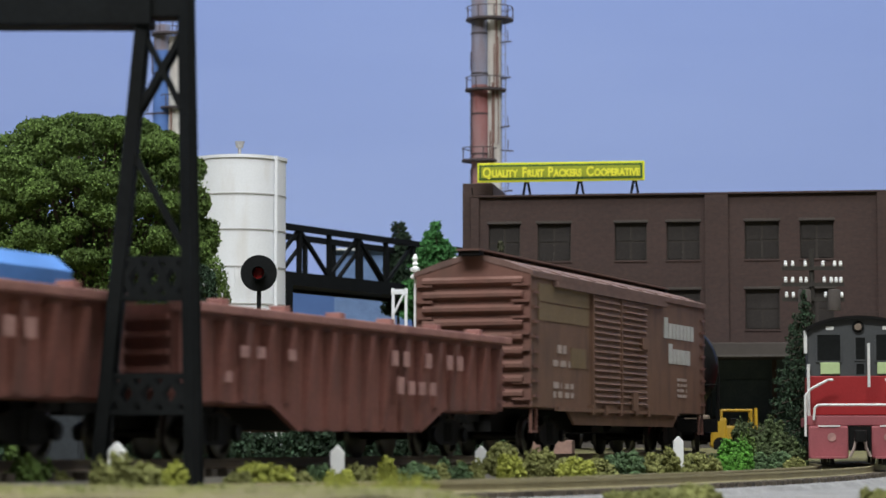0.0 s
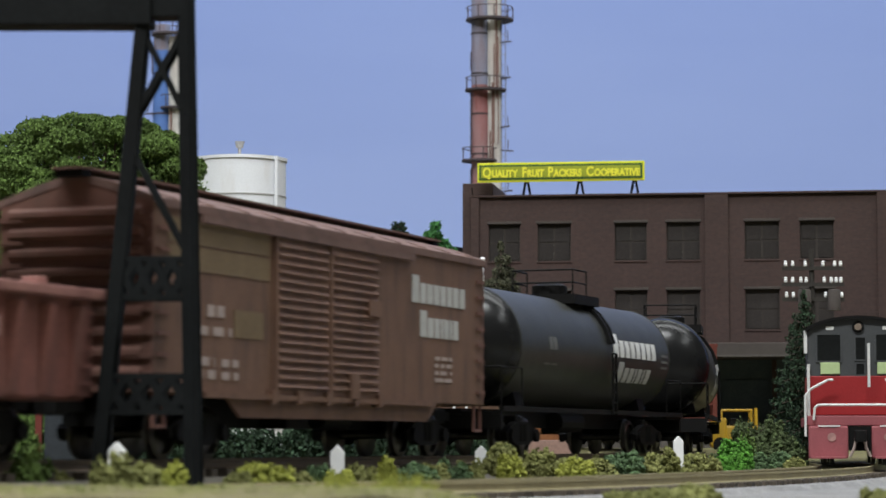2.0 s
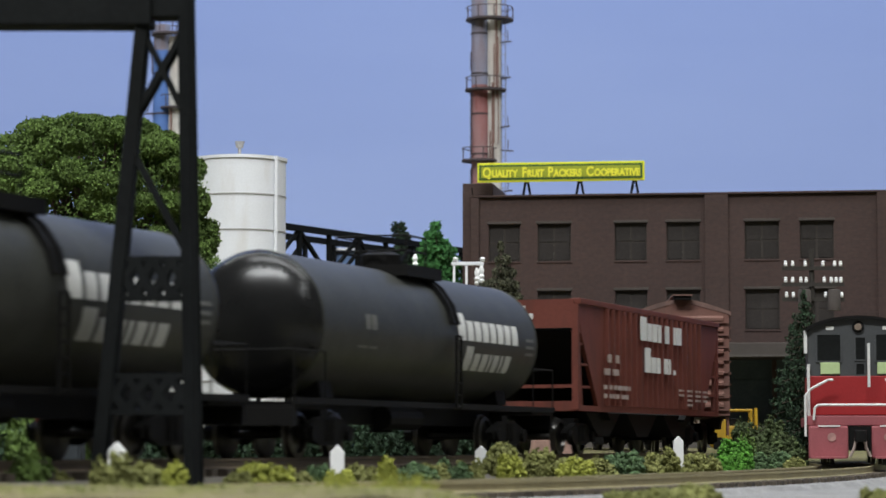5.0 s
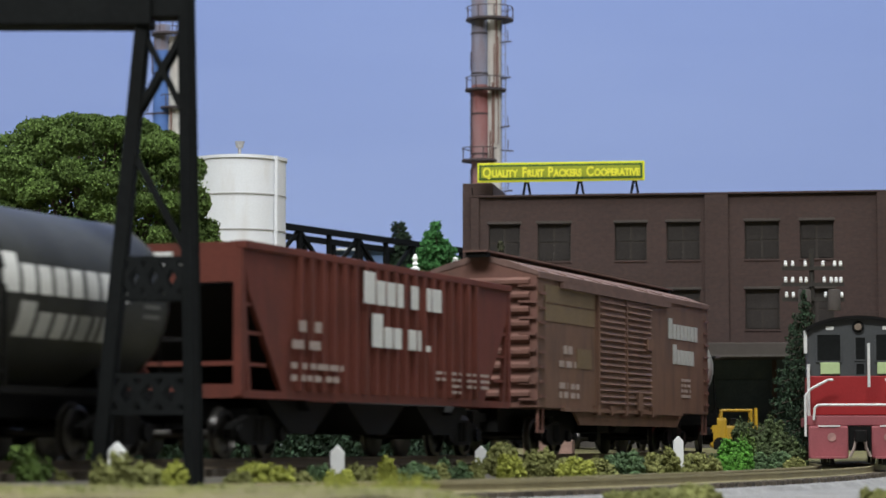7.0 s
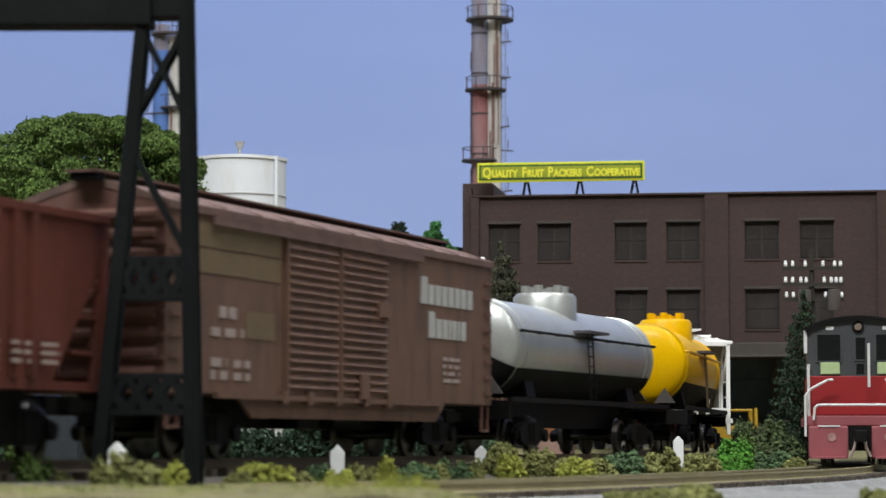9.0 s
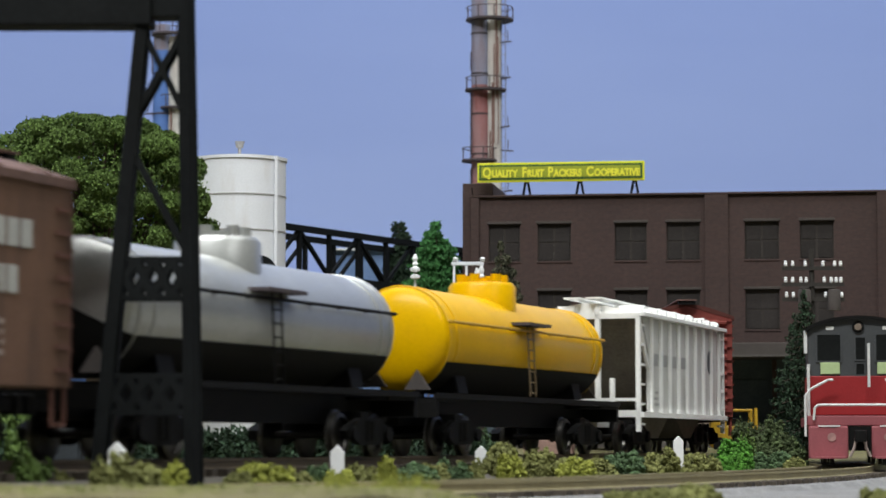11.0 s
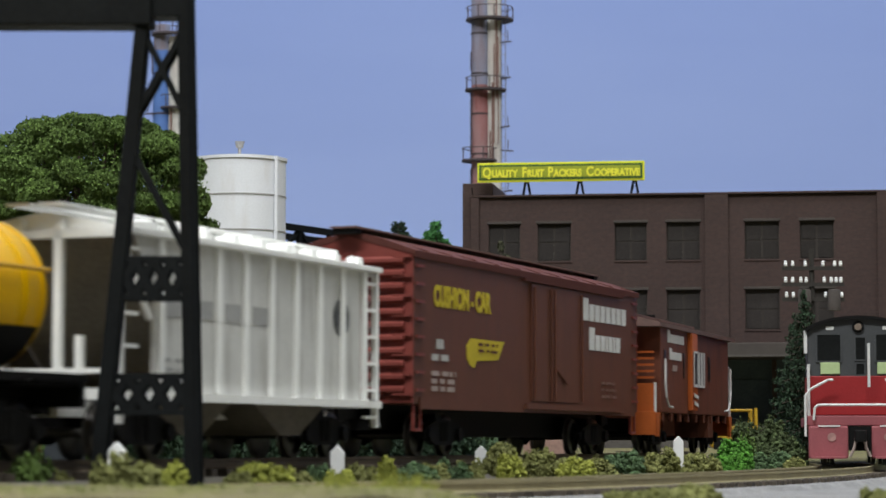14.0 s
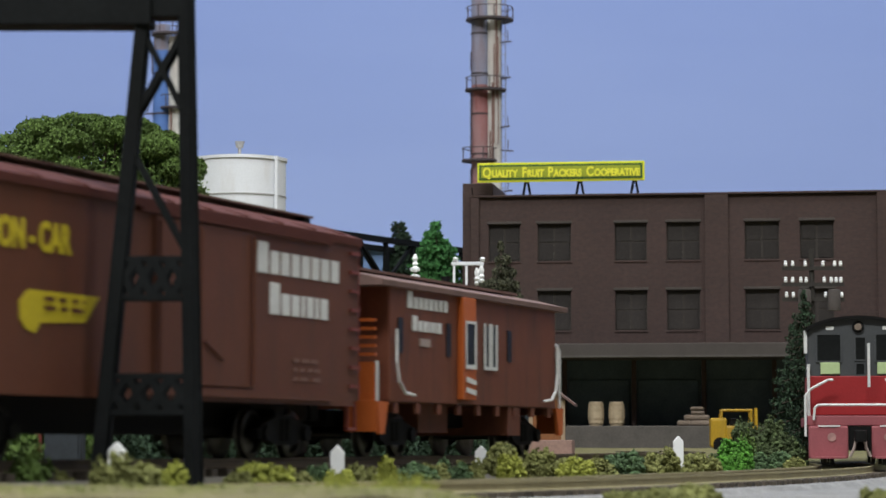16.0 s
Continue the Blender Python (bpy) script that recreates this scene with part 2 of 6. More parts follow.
def path(s):
    """Point and heading on the track's centre line."""
    c, d = math.cos(PSI), math.sin(PSI)
    if s <= SC:
        return Vector((X0 + s * c, 60 + s * d, 0)), PSI
    p, h = Vector((X0 + SC * c, 60 + SC * d, 0)), PSI
    for end, r in ((SC2, RAD), (SC2 + RAD2 * math.pi / 2, RAD2)):
        run = min(s, end) - (SC if r == RAD else SC2)
        a = run / r
        n = Vector((-math.sin(h), math.cos(h), 0))
        ctr = p + n * r
        p = ctr + Matrix.Rotation(a, 3, "Z") @ (p - ctr)
        h += a
        if s <= end:
            return p, h
    return p + Vector((math.cos(h), math.sin(h), 0)) * (s - SC2 - RAD2 * math.pi / 2), h


SPEED = 9.276


def rolling(q, length, t):
    """Pose of a car whose lead end passes station q at 8 s."""
    s = q - SPEED * (t - 8)
    a, b = path(s + 2.4)[0], path(s + length - 2.4)[0]
    u = (b - a).normalized()
    return P(*((a + b) / 2), 0, 0, math.degrees(math.atan2(u.y, u.x)))


# ---- room and layout table ----
TX, TY0, TY1 = 140.0, -130.0, 192.0


def ground_z(x, y):
    k = min(1.0, max(0.0, (y - 62 + 0.5 * x * 0.3) / 40))
    k = k * k * (3 - 2 * k)
    return -0.80 + 0.87 * k + 0.05 * noise.noise(Vector((x * 0.22, y * 0.22, 3))) + 0.03 * noise.noise(Vector((x * 0.9, y * 0.9, 1)))


def grid_sheet(x0, x1, y0, y1, nx, ny, fz):
    bm = B()
    vs = [[bm.verts.new((x0 + (x1 - x0) * i / nx, y0 + (y1 - y0) * j / ny, 0)) for i in range(nx + 1)] for j in range(ny + 1)]
    for row in vs:
        for v in row:
            v.co.z = fz(v.co.x, v.co.y)
    for j in range(ny):
        for i in range(nx):
            bm.faces.new((vs[j][i], vs[j][i + 1], vs[j + 1][i + 1], vs[j + 1][i]))
    return bm


setting("ground", grid_sheet(-TX, TX, TY0, TY1, 200, 240, ground_z), "ground", "olive-brown scrubby earth of the railway layout", smooth=60)
bm = B()
box(bm, -TX, TX, TY0, TY1, -9, -1.2)
setting("layout_table", bm, "brownc", "plywood table under the railway layout")


def sky_material():
    m = bpy.data.materials.new("painted_sky_blue")
    m.use_nodes = True
    nt = m.node_tree
    b = nt.nodes["Principled BSDF"]
    b.inputs["Roughness"].default_value, b.inputs["Specular IOR Level"].default_value = 0.9, 0.1
    co, sp = nt.nodes.new("ShaderNodeTexCoord"), nt.nodes.new("ShaderNodeSeparateXYZ")
    nt.links.new(co.outputs["Object"], sp.inputs[0])
    ns = nt.nodes.new("ShaderNodeTexNoise")
    ns.inputs["Scale"].default_value, ns.inputs["Detail"].default_value = 3.0, 4
    mp = nt.nodes.new("ShaderNodeMapping")
    mp.inputs["Scale"].default_value, mp.inputs["Rotation"].default_value = (0.7, 1, 3.2), (0, radians(12), 0)
    nt.links.new(co.outputs["Object"], mp.inputs["Vector"])
    nt.links.new(mp.outputs[0], ns.inputs["Vector"])
    ad = nt.nodes.new("ShaderNodeMath")
    ad.operation = "MULTIPLY_ADD"
    ad.inputs[1].default_value, ad.inputs[2].default_value = 0.30, -0.15
    nt.links.new(ns.outputs["Fac"], ad.inputs[0])
    sm = nt.nodes.new("ShaderNodeMath")
    nt.links.new(sp.outputs["Z"], sm.inputs[0])
    nt.links.new(ad.outputs[0], sm.inputs[1])
    rp = nt.nodes.new("ShaderNodeValToRGB")
    rp.color_ramp.elements[0].position, rp.color_ramp.elements[0].color = 0.05, (0.36, 0.45, 0.77, 1)
    rp.color_ramp.elements[1].position, rp.color_ramp.elements[1].color = 0.45, (0.265, 0.35, 0.67, 1)
    nt.links.new(sm.outputs[0], rp.inputs[0])
    nt.links.new(rp.outputs[0], b.inputs["Base Color"])
    return m


M["sky"] = sky_material()
bm = B()
box(bm, -TX - 40, TX + 40, TY1, TY1 + 3, -80, 128)
setting("backdrop", bm, "sky", "painted pale blue sky on the wall behind the layout")
# unseen room shell, its grey kept dark to limit bounced light
for nm, dims in (("wall_west", (-TX - 43, -TX - 40, -180, TY1 + 3, -80, 128)), ("wall_east", (TX + 40, TX + 43, -180, TY1 + 3, -80, 128)),
                 ("wall_south", (-TX - 43, TX + 43, -183, -180, -80, 128)), ("ceiling", (-TX - 43, TX + 43, -183, TY1 + 3, 128.2, 131)), ("floor", (-TX - 43, TX + 43, -183, TY1 + 3, -83, -80.2))):
    bm = B()
    box(bm, *dims)
    setting(nm, bm, "wallpaint", "plain dark grey shell of the unseen train room")
for lx_, ly_, lz_, lsx, lsy, lw, tilt in LAMPS:
    fix = thing("ceiling_light", pose(lx_, ly_, lz_ + 0.02, tilt), "unseen white light fixture added over the layout", "light", "ceiling lights")
    bm = B()
    box(bm, -lsx * 46, lsx * 46, -lsy * 48, lsy * 48, 0, 1.2, 0.2)
    part("housing", bm, "tankw", fix)

# low painted hills at the foot of the sky
bm = B()
top = [(-60 + i * 4, 11.8 + 2.2 * noise.noise(Vector((i * 0.37, 2, 0))) + 1.2 * noise.noise(Vector((i * 0.9, 5, 0)))) for i in range(28)]
prism(bm, [(-60, -1)] + top + [(48, -1)], TY1 - 1.2, TY1 - 0.4, "y")
setting("backdrop_hills", bm, "hill", "hazy blue hills painted at the foot of the sky")


M["raildark"] = mat("dark_rusty_rail", (0.10, 0.075, 0.05), 0.6, vary=0.25)


# ---- tracks ----
def strip(pts, profile):
    """Sweeps an outline of (side, height) pairs along points with headings."""
    bm = B()
    rows = []
    for p, h in pts:
        n = Vector((-math.sin(h), math.cos(h), 0))
        rows.append([bm.verts.new(p + n * a + Vector((0, 0, b))) for a, b in profile])
    for A, C in zip(rows, rows[1:]):
        for i in range(len(profile) - 1):
            bm.faces.new((A[i], C[i], C[i + 1], A[i + 1]))
    bmesh.ops.recalc_face_normals(bm, faces=bm.faces)
    return bm


def lay_track(name, pts, z, label, ballast, bed=-0.30, steel="rail"):
    tr = thing(name, P(0, 0, z), label, "railway track", kind="structure")
    part("roadbed", strip(pts, [(-3.2, -0.95), (-1.75, bed), (1.75, bed), (3.2, -0.95)]), ballast, tr)
    for g in (-0.75, 0.75):
        part("rail", strip(pts, [(g - 0.07, -0.17), (g - 0.02, -0.15), (g - 0.02, -0.05), (g - 0.04, -0.04), (g - 0.04, 0), (g + 0.04, 0), (g + 0.04, -0.04), (g + 0.02, -0.05), (g + 0.02, -0.15), (g + 0.07, -0.17)]), steel, tr)
    bm = B()
    run, last = 0.0, None
    rnd = random.Random(4)
    for (p, h), (p2, h2) in zip(pts, pts[1:]):
        d = (p2 - p).length
        while run < d:
            q = p.lerp(p2, run / d)
            bmesh.ops.create_cube(bm, size=1, matrix=Matrix.Translation((q.x, q.y, -0.25)) @ Matrix.Rotation(h + rnd.uniform(-0.03, 0.03), 4, "Z") @ Matrix.Diagonal((0.24, 2.6 + rnd.uniform(-0.1, 0.1), 0.16, 1)))
            run += 0.55
        run -= d
    tagged(part("ties", bm, "tie", tr), kind="stuff")
    return tr


lay_track("main_track", [path(s) for s in list(range(-190, -40, 10)) + [-40 + i for i in range(120)] + [85, 95, 130, 190]], 0, "main line on dark ballast with rusty rails", "dballast", steel="raildark")


def spline(ctrl, n=14):
    pts = []
    c = [Vector((*p, 0)) for p in ctrl]
    c = [2 * c[0] - c[1]] + c + [2 * c[-1] - c[-2]]
    for i in range(1, len(c) - 2):
        for k in range(n):
            t = k / n
            a, b, d, e = c[i - 1], c[i], c[i + 1], c[i + 2]
            pts.append(0.5 * (2 * b + (d - a) * t + (2 * a - 5 * b + 4 * d - e) * t * t + (3 * b - a - 3 * d + e) * t ** 3))
    pts.append(c[-2])
    return [(p, math.atan2((q - p).y, (q - p).x)) for p, q in zip(pts, pts[1:])]


SIDING = spline([(-60, 26), (-30, 30), (-14, 33.3), (-6.3, 36.5), (0, 41.5), (5.2, 52), (9.0, 62), (11.6, 72), (12.6, 82), (13.2, 98)])
lay_track("siding_track", SIDING, -0.35, "siding with rusty rail and brown ties beside scrub", "ballast", -0.265)
setting("gravel", strip(SIDING, [(-16, -0.62), (-7, -0.60), (-2.2, -0.585)]), "ballast", "pale grey gravel beside the siding", at=P(0, 0, -0.10))



def bank_z(x, y):
    k = min(1, max(0, (2.2 - x) / 2.5)) * min(1, max(0, (34.0 - y) / 2.2))
    return -1.0 + 0.72 * k ** 0.6 + 0.07 * noise.noise(Vector((x * 0.8, y * 0.8, 9))) + 0.03 * noise.noise(Vector((x * 3, y * 3, 9)))


setting("ground_bank", grid_sheet(-18, 2.2, 24, 34.2, 90, 50, bank_z), "ground", "low bank of tan earth and moss beside the siding", smooth=60)

# ---- foliage ----

def icosa():
    b_ = bmesh.new()
    bmesh.ops.create_icosphere(b_, subdivisions=1, radius=1)
    out = ([v.co.copy() for v in b_.verts], [[v.index for v in f.verts] for f in b_.faces])
    b_.free()
    return out


ICO_V, ICO_F = icosa()


def foam(bm, c, r, n, rnd, lump=0.16):
    """A ragged clump of small lumps, each its own island."""
    for _ in range(n):
        d = Vector((rnd.gauss(0, 1), rnd.gauss(0, 1), rnd.gauss(0, 1))).normalized() * rnd.uniform(0.35, 1.0)
        p = Vector(c) + Vector((d.x * r[0], d.y * r[1], abs(d.z) * r[2]))
        s = lump * rnd.uniform(0.6, 1.4)
        m = Euler((rnd.uniform(0, 6), rnd.uniform(0, 6), rnd.uniform(0, 6))).to_matrix() @ Matrix.Diagonal((s, s * rnd.uniform(0.6, 1.2), s * rnd.uniform(0.6, 1.2)))
        vs = [bm.verts.new(p + m @ v) for v in ICO_V]
        for f in ICO_F:
            bm.faces.new([vs[k] for k in f])


def leaves(cs, n, size, rnd, droop=0.0):
    """Many small folded leaves scattered through the shells of blobs (centre, radii)."""
    verts, faces = [], []
    vol = [b[0] * b[1] * b[2] for _, b in cs]
    for _ in range(n):
        c, r = rnd.choices(cs, [v ** 0.5 for v in vol])[0]
        d = Vector((rnd.gauss(0, 1), rnd.gauss(0, 1), rnd.gauss(0, 1))).normalized()
        k = 1 - abs(rnd.gauss(0, 0.16))
        k *= 1 + 0.16 * noise.noise(d * 2.4 + Vector(c)) + 0.10 * noise.noise(d * 7 + Vector(c))
        p = Vector(c) + Vector((d.x * r[0], d.y * r[1], d.z * r[2])) * k
        q = Euler((rnd.uniform(0, 6.3), rnd.uniform(0, 6.3), rnd.uniform(0, 6.3))).to_matrix()
        s = size * rnd.uniform(0.6, 1.5)
        i = len(verts)
        for a in ((-0.5, 0, 0), (0, -0.3, 0.12), (0.5, 0, 0), (0, 0.3, 0.12)):
            verts.append(p + q @ (Vector(a) * s))
        faces += [(i, i + 1, i + 2), (i, i + 2, i + 3)]
    me = bpy.data.meshes.new("mesh")
    me.from_pydata([v * K for v in verts], [], faces)
    return me


def crown(parent, cs, n, size, material, seed, name="crown"):
    me = leaves(cs, n, size, random.Random(seed))
    me.materials.append(M[material])
    ob = new(name, me)
    ob.parent = parent
    return ob


def broad_tree(x, y, z, blobs, trunk, n, size, material, label, seed):
    t = thing("tree", P(x, y, z), label, "tree")
    bm = B()
    rod(bm, (0, 0, -0.5), (0.1, 0, trunk), 0.32, 10, 0.18)
    rnd = random.Random(seed)
    for c, r in blobs:
        rod(bm, (0.1, 0, trunk * rnd.uniform(0.6, 0.95)), c, 0.13, 6, 0.04)
    part("trunk", bm, "bark", t)
    crown(t, blobs, n, size, material, seed)
    return t


rnd = random.Random(11)
blobs = [((0, 0, 8.0), (3.7, 2.7, 3.25)), ((-1.7, -0.3, 8.1), (2.3, 2.0, 2.9)), ((1.6, -0.3, 7.7), (2.2, 2.0, 3.1)), ((0, -0.5, 5.4), (3.7, 2.2, 1.8)), ((3.6, -0.3, 5.4), (1.05, 1.2, 1.4))]
for k in range(120):
    a, e = rnd.uniform(0, 6.28), rnd.uniform(-0.5, 1.0)
    c_, s_ = math.cos(a), math.sin(a)
    rad = (1 - abs(e) ** 2.6) ** (1 / 2.6)
    blobs.append(((c_ * rad * 3.65, s_ * rad * 2.6, 7.75 + 3.3 * e), (rnd.uniform(0.35, 0.7), rnd.uniform(0.35, 0.7), rnd.uniform(0.28, 0.5))))
tree = broad_tree(-11.8, 84, 0, blobs, 6.0, 170000, 0.125, "leaf", "large bushy green deciduous tree beside the white tank", 5)
tagged(crown(tree, [((1.4, -3.0, 6.15), (0.42, 0.3, 0.2)), ((1.15, -3.0, 5.8), (0.2, 0.2, 0.15))], 700, 0.13, "lime", 9, "pale_shoot"), "fresh lime-green shoot")
# shade low in the crown put into a darker leaf colour
tagged(crown(tree, [((3.6, -1.5, 5.4), (0.7, 0.6, 0.9)), ((3.2, -1.8, 4.2), (0.9, 0.7, 1.0))], 5000, 0.15, "leafdark", 10, "dark_bough"), "low bough with shade put into its dark green")


def conifer(x, y, z, height, width, material, label, seed, tiers=11, n=2600, low=0.1, blunt=0.8, size=0.2, tip_r=0.08):
    t = thing("conifer", P(x, y, z), label, "conifer tree", "conifers")
    bm = B()
    rod(bm, (0, 0, -0.4), (0, 0, height * 0.97), 0.14, 8, 0.03)
    rnd = random.Random(seed)
    cs = []
    for i in range(tiers):
        f = i / (tiers - 1)
        zz = height * (low + (0.98 - low) * f)
        rr = width * 0.5 * (1 - f) ** blunt * rnd.uniform(0.8, 1.15) + tip_r
        for k in range(7 if f < 0.75 else 4):
            a = k * 2 * math.pi / 7 + i * 0.8 + rnd.uniform(-0.3, 0.3)
            tip = Vector((math.cos(a) * rr, math.sin(a) * rr, zz - 0.12 * rr))
            rod(bm, (0, 0, zz + 0.1 * rr), tip, 0.03, 4, 0.01)
            cs.append((tuple(tip * 0.62 + Vector((0, 0, zz * 0.38))), (rr * 0.48 + 0.05, rr * 0.48 + 0.05, 0.55 * height * (1 - low) / tiers * rnd.uniform(0.8, 1.2))))
    part("trunk", bm, "bark", t)
    crown(t, cs, n, size, material, seed)
    return t


# x, y, ground, height, width
conifer(-2.3, 128, 0, 11.6, 0.9, "leafdark", "small dark conifer behind the truss bridge", 2, n=6000, low=0.62, blunt=0.3, tiers=9, size=0.2, tip_r=0.32)
conifer(-0.32, 116, 0, 10.6, 3.0, "leafmid", "fresh green conifer beside the white pipe rack", 3, n=11000, low=0.60, blunt=0.62, tiers=12, tip_r=0.2)
conifer(2.28, 98, 0, 8.15, 2.5, "leaftan", "dry olive conifer with bare brown branch tips", 4, n=9000, low=0.50, blunt=0.7, tiers=9, size=0.15)
conifer(11.55, 80, -0.2, 5.3, 2.3, "leafdark", "dark spindly conifer beside the red switcher", 6, tiers=15, n=10000, size=0.10)


# ---- packing house ----
def packing_house():
    t = thing("brick_building", P(1.29, 112, 0, 0, 0, -8), "long dark brown brick packing house with a loading dock", "building")
    cosr, sinr = math.cos(radians(8)), math.sin(radians(8))

    def u(px):
        p = (px - 784) / 4418
        return (p * 112 - 1.29) / (cosr + p * sinr)
    cols = [(865, 921), (952, 1011), (1089, 1146), (1181, 1240), (1320, 1381), (1418, 1478)]
    cols = [(u(a), u(b)) for a, b in cols] + [(19.3, 20.7), (21.6, 23.0)]
    rows = [(8.42, 10.1), (5.3, 7.08)]
    W_, TOP, LOW = 26.0, 11.28, 4.66
    # front wall as courses of blocks round the openings
    bm = B()
    xs = [0] + [v for c in cols for v in c] + [W_]
    zs = [LOW] + [v for r in sorted(rows) for v in r] + [TOP]
    for i in range(len(xs) - 1):
        for j in range(len(zs) - 1):
            if i % 2 == 1 and j % 2 == 1:
                continue
            box(bm, xs[i], xs[i + 1], 0, 0.5, zs[j], zs[j + 1])
    bmesh.ops.remove_doubles(bm, verts=bm.verts, dist=0.001)
    part("front_wall", bm, "brick", t)
    part("side_wall", box(B(), -0.02, 0.48, 0.502, 15.49, -0.4, TOP), "brick", t)
    part("side_wall", box(B(), W_ - 0.5, W_, 0.502, 15.49, -0.4, TOP), "brick", t)
    part("rear_wall", box(B(), 0, W_, 15.5, 16, -0.4, TOP), "brick", t)
    for a, b, top_ in ((-0.02, 0.35, TOP + 0.02), (u(1249), u(1291), TOP + 0.03), (18.0, 18.9, TOP + 0.03), (W_ - 1, W_ - 0.1, TOP)):
        bm = B()
        box(bm, a, b, -0.16, -0.002, LOW, top_, 0.02)
        part("pilaster", bm, "brick", t)
    bm = B()
    box(bm, -0.06, W_ + 0.1, -0.175, 0.6, TOP + 0.03, TOP + 0.13, 0.03)
    part("coping", bm, "brick", t, "soot-dark coping along the roof edge")
    bm = B()
    box(bm, 0.5, W_ - 0.5, 0.6, 15.4, TOP - 0.9, TOP - 0.7)
    part("roof", bm, "lintel", t)
    # corner tower with a stepped cap
    bm = B()
    box(bm, -0.42, -0.03, 0.1, 6, -0.4, TOP + 0.52)
    box(bm, -0.5, 0.9, 0.65, 6, TOP + 0.2, TOP + 0.76, 0.05)
    part("corner_tower", bm, "brick", t)
    for a, b in cols:
        for z0, z1 in rows:
            w = part("window", box(B(), a + 0.002, b - 0.002, 0.20, 0.24, z0 + 0.002, z1 - 0.002), "frame", t, "recessed dark sash window")
            mid = (a + b) / 2
            for xa, xb in ((a + 0.06, mid - 0.05), (mid + 0.05, b - 0.06)):
                for za, zb in ((z0 + 0.06, (z0 + z1) / 2 - 0.04), ((z0 + z1) / 2 + 0.04, z1 - 0.06)):
                    part("pane", box(B(), xa, xb, 0.17, 0.196, za, zb), "pane", w)
            part("lintel", box(B(), a - 0.06, b + 0.06, -0.05, 0.19, z1 + 0.002, z1 + 0.12, 0.02), "lintel", w)
            part("sill", box(B(), a - 0.05, b + 0.05, -0.04, 0.19, z0 - 0.09, z0 - 0.002, 0.02), "brick", w)
    # loading dock under a canopy
    part("canopy", box(B(), 2.2, W_, -3.0, 0.78, 3.98, 4.60, 0.04), "lintel", t, "heavy grey canopy over the dock")
    part("canopy_edge", box(B(), 2.2, W_, -3.06, -3.004, 4.0, 4.08), "dock", t)
    part("dock", box(B(), 1.6, W_, -2.6, -0.1, -0.5, 1.04, 0.05), "dock", t, "low concrete loading dock")
    part("dock_back_wall", box(B(), 0.5, W_ - 0.5, 0.8, 1.2, -0.4, LOW), "dockdoor", t)
    for i in range(8):
        part("dock_door", box(B(), 1.2 + i * 3.1, 3.9 + i * 3.1, 0.66, 0.79, 1.05, 3.1, 0.03), "dockdoor", t, "closed blue-grey roller door")
        part("dock_post", box(B(), 0.95 + i * 3.1, 1.15 + i * 3.1, 0.1, 0.4, 1.05, 3.97, 0.02), "brick", t)
    return t


house = packing_house()


def roof_sign():
    t = thing("roof_sign", P(1.29, 112, 11.35, 0, 0, -8), "lime-yellow billboard with dark green panel lettering on steel legs", "sign")
    a, b, z0, z1 = 0.27, 7.80, 0.64, 1.52
    part("panel", box(B(), a, b, -0.12, 0.0, z0, z1, 0.02), "signy", t, "lime-yellow border panel")
    part("field", box(B(), a + 0.09, b - 0.09, -0.15, -0.122, z0 + 0.10, z1 - 0.10), "signg", t, "dark olive field")
    part("field_edge", box(B(), a + 0.19, b - 0.19, -0.165, -0.152, z0 + 0.19, z1 - 0.19), "signy2", t)
    for x in (2.55, 4.95, 7.4):
        bm = B()
        bar(bm, (x - 0.1, -0.02, z0), (x - 0.22, 0.1, 0.08), 0.08, 0.08)
        bar(bm, (x, -0.02, z0), (x + 0.22, 0.7, -0.75), 0.08, 0.08)
        part("leg", bm, "girder", t)
    x = a + 0.25
    for word in ("Quality", "Fruit", "Packers", "Cooperative"):
        for size, txt in ((0.60, word[0]), (0.44, word[1:].upper())):
            cu = bpy.data.curves.new("lettering", "FONT")
            cu.body, cu.size, cu.extrude, cu.offset = txt, size * K, 0.012 * K, 0.022 * K
            cu.materials.append(M["signtext"])
            ob = new("lettering", cu)
            bpy.context.view_layer.update()
            ob.parent = t
            ob.matrix_basis = P(x, -0.18, z0 + 0.23, 90, 0, 0) @ Matrix.Diagonal((0.79, 1, 1, 1))
            x += ob.dimensions.x / K * 0.80 + 0.03
        x += 0.13
    return t


M["signy2"] = mat("sign_olive_green", (0.30, 0.34, 0.02), 0.5, vary=0.05)
M["signtext"] = mat("sign_letter_yellow", (0.78, 0.74, 0.05), 0.5, vary=0.05)
roof_sign()


# ---- storage tank, truss bridge, stacks ----
M["seam"] = mat("galvanised_grey", (0.36, 0.35, 0.34), 0.55, vary=0.2)


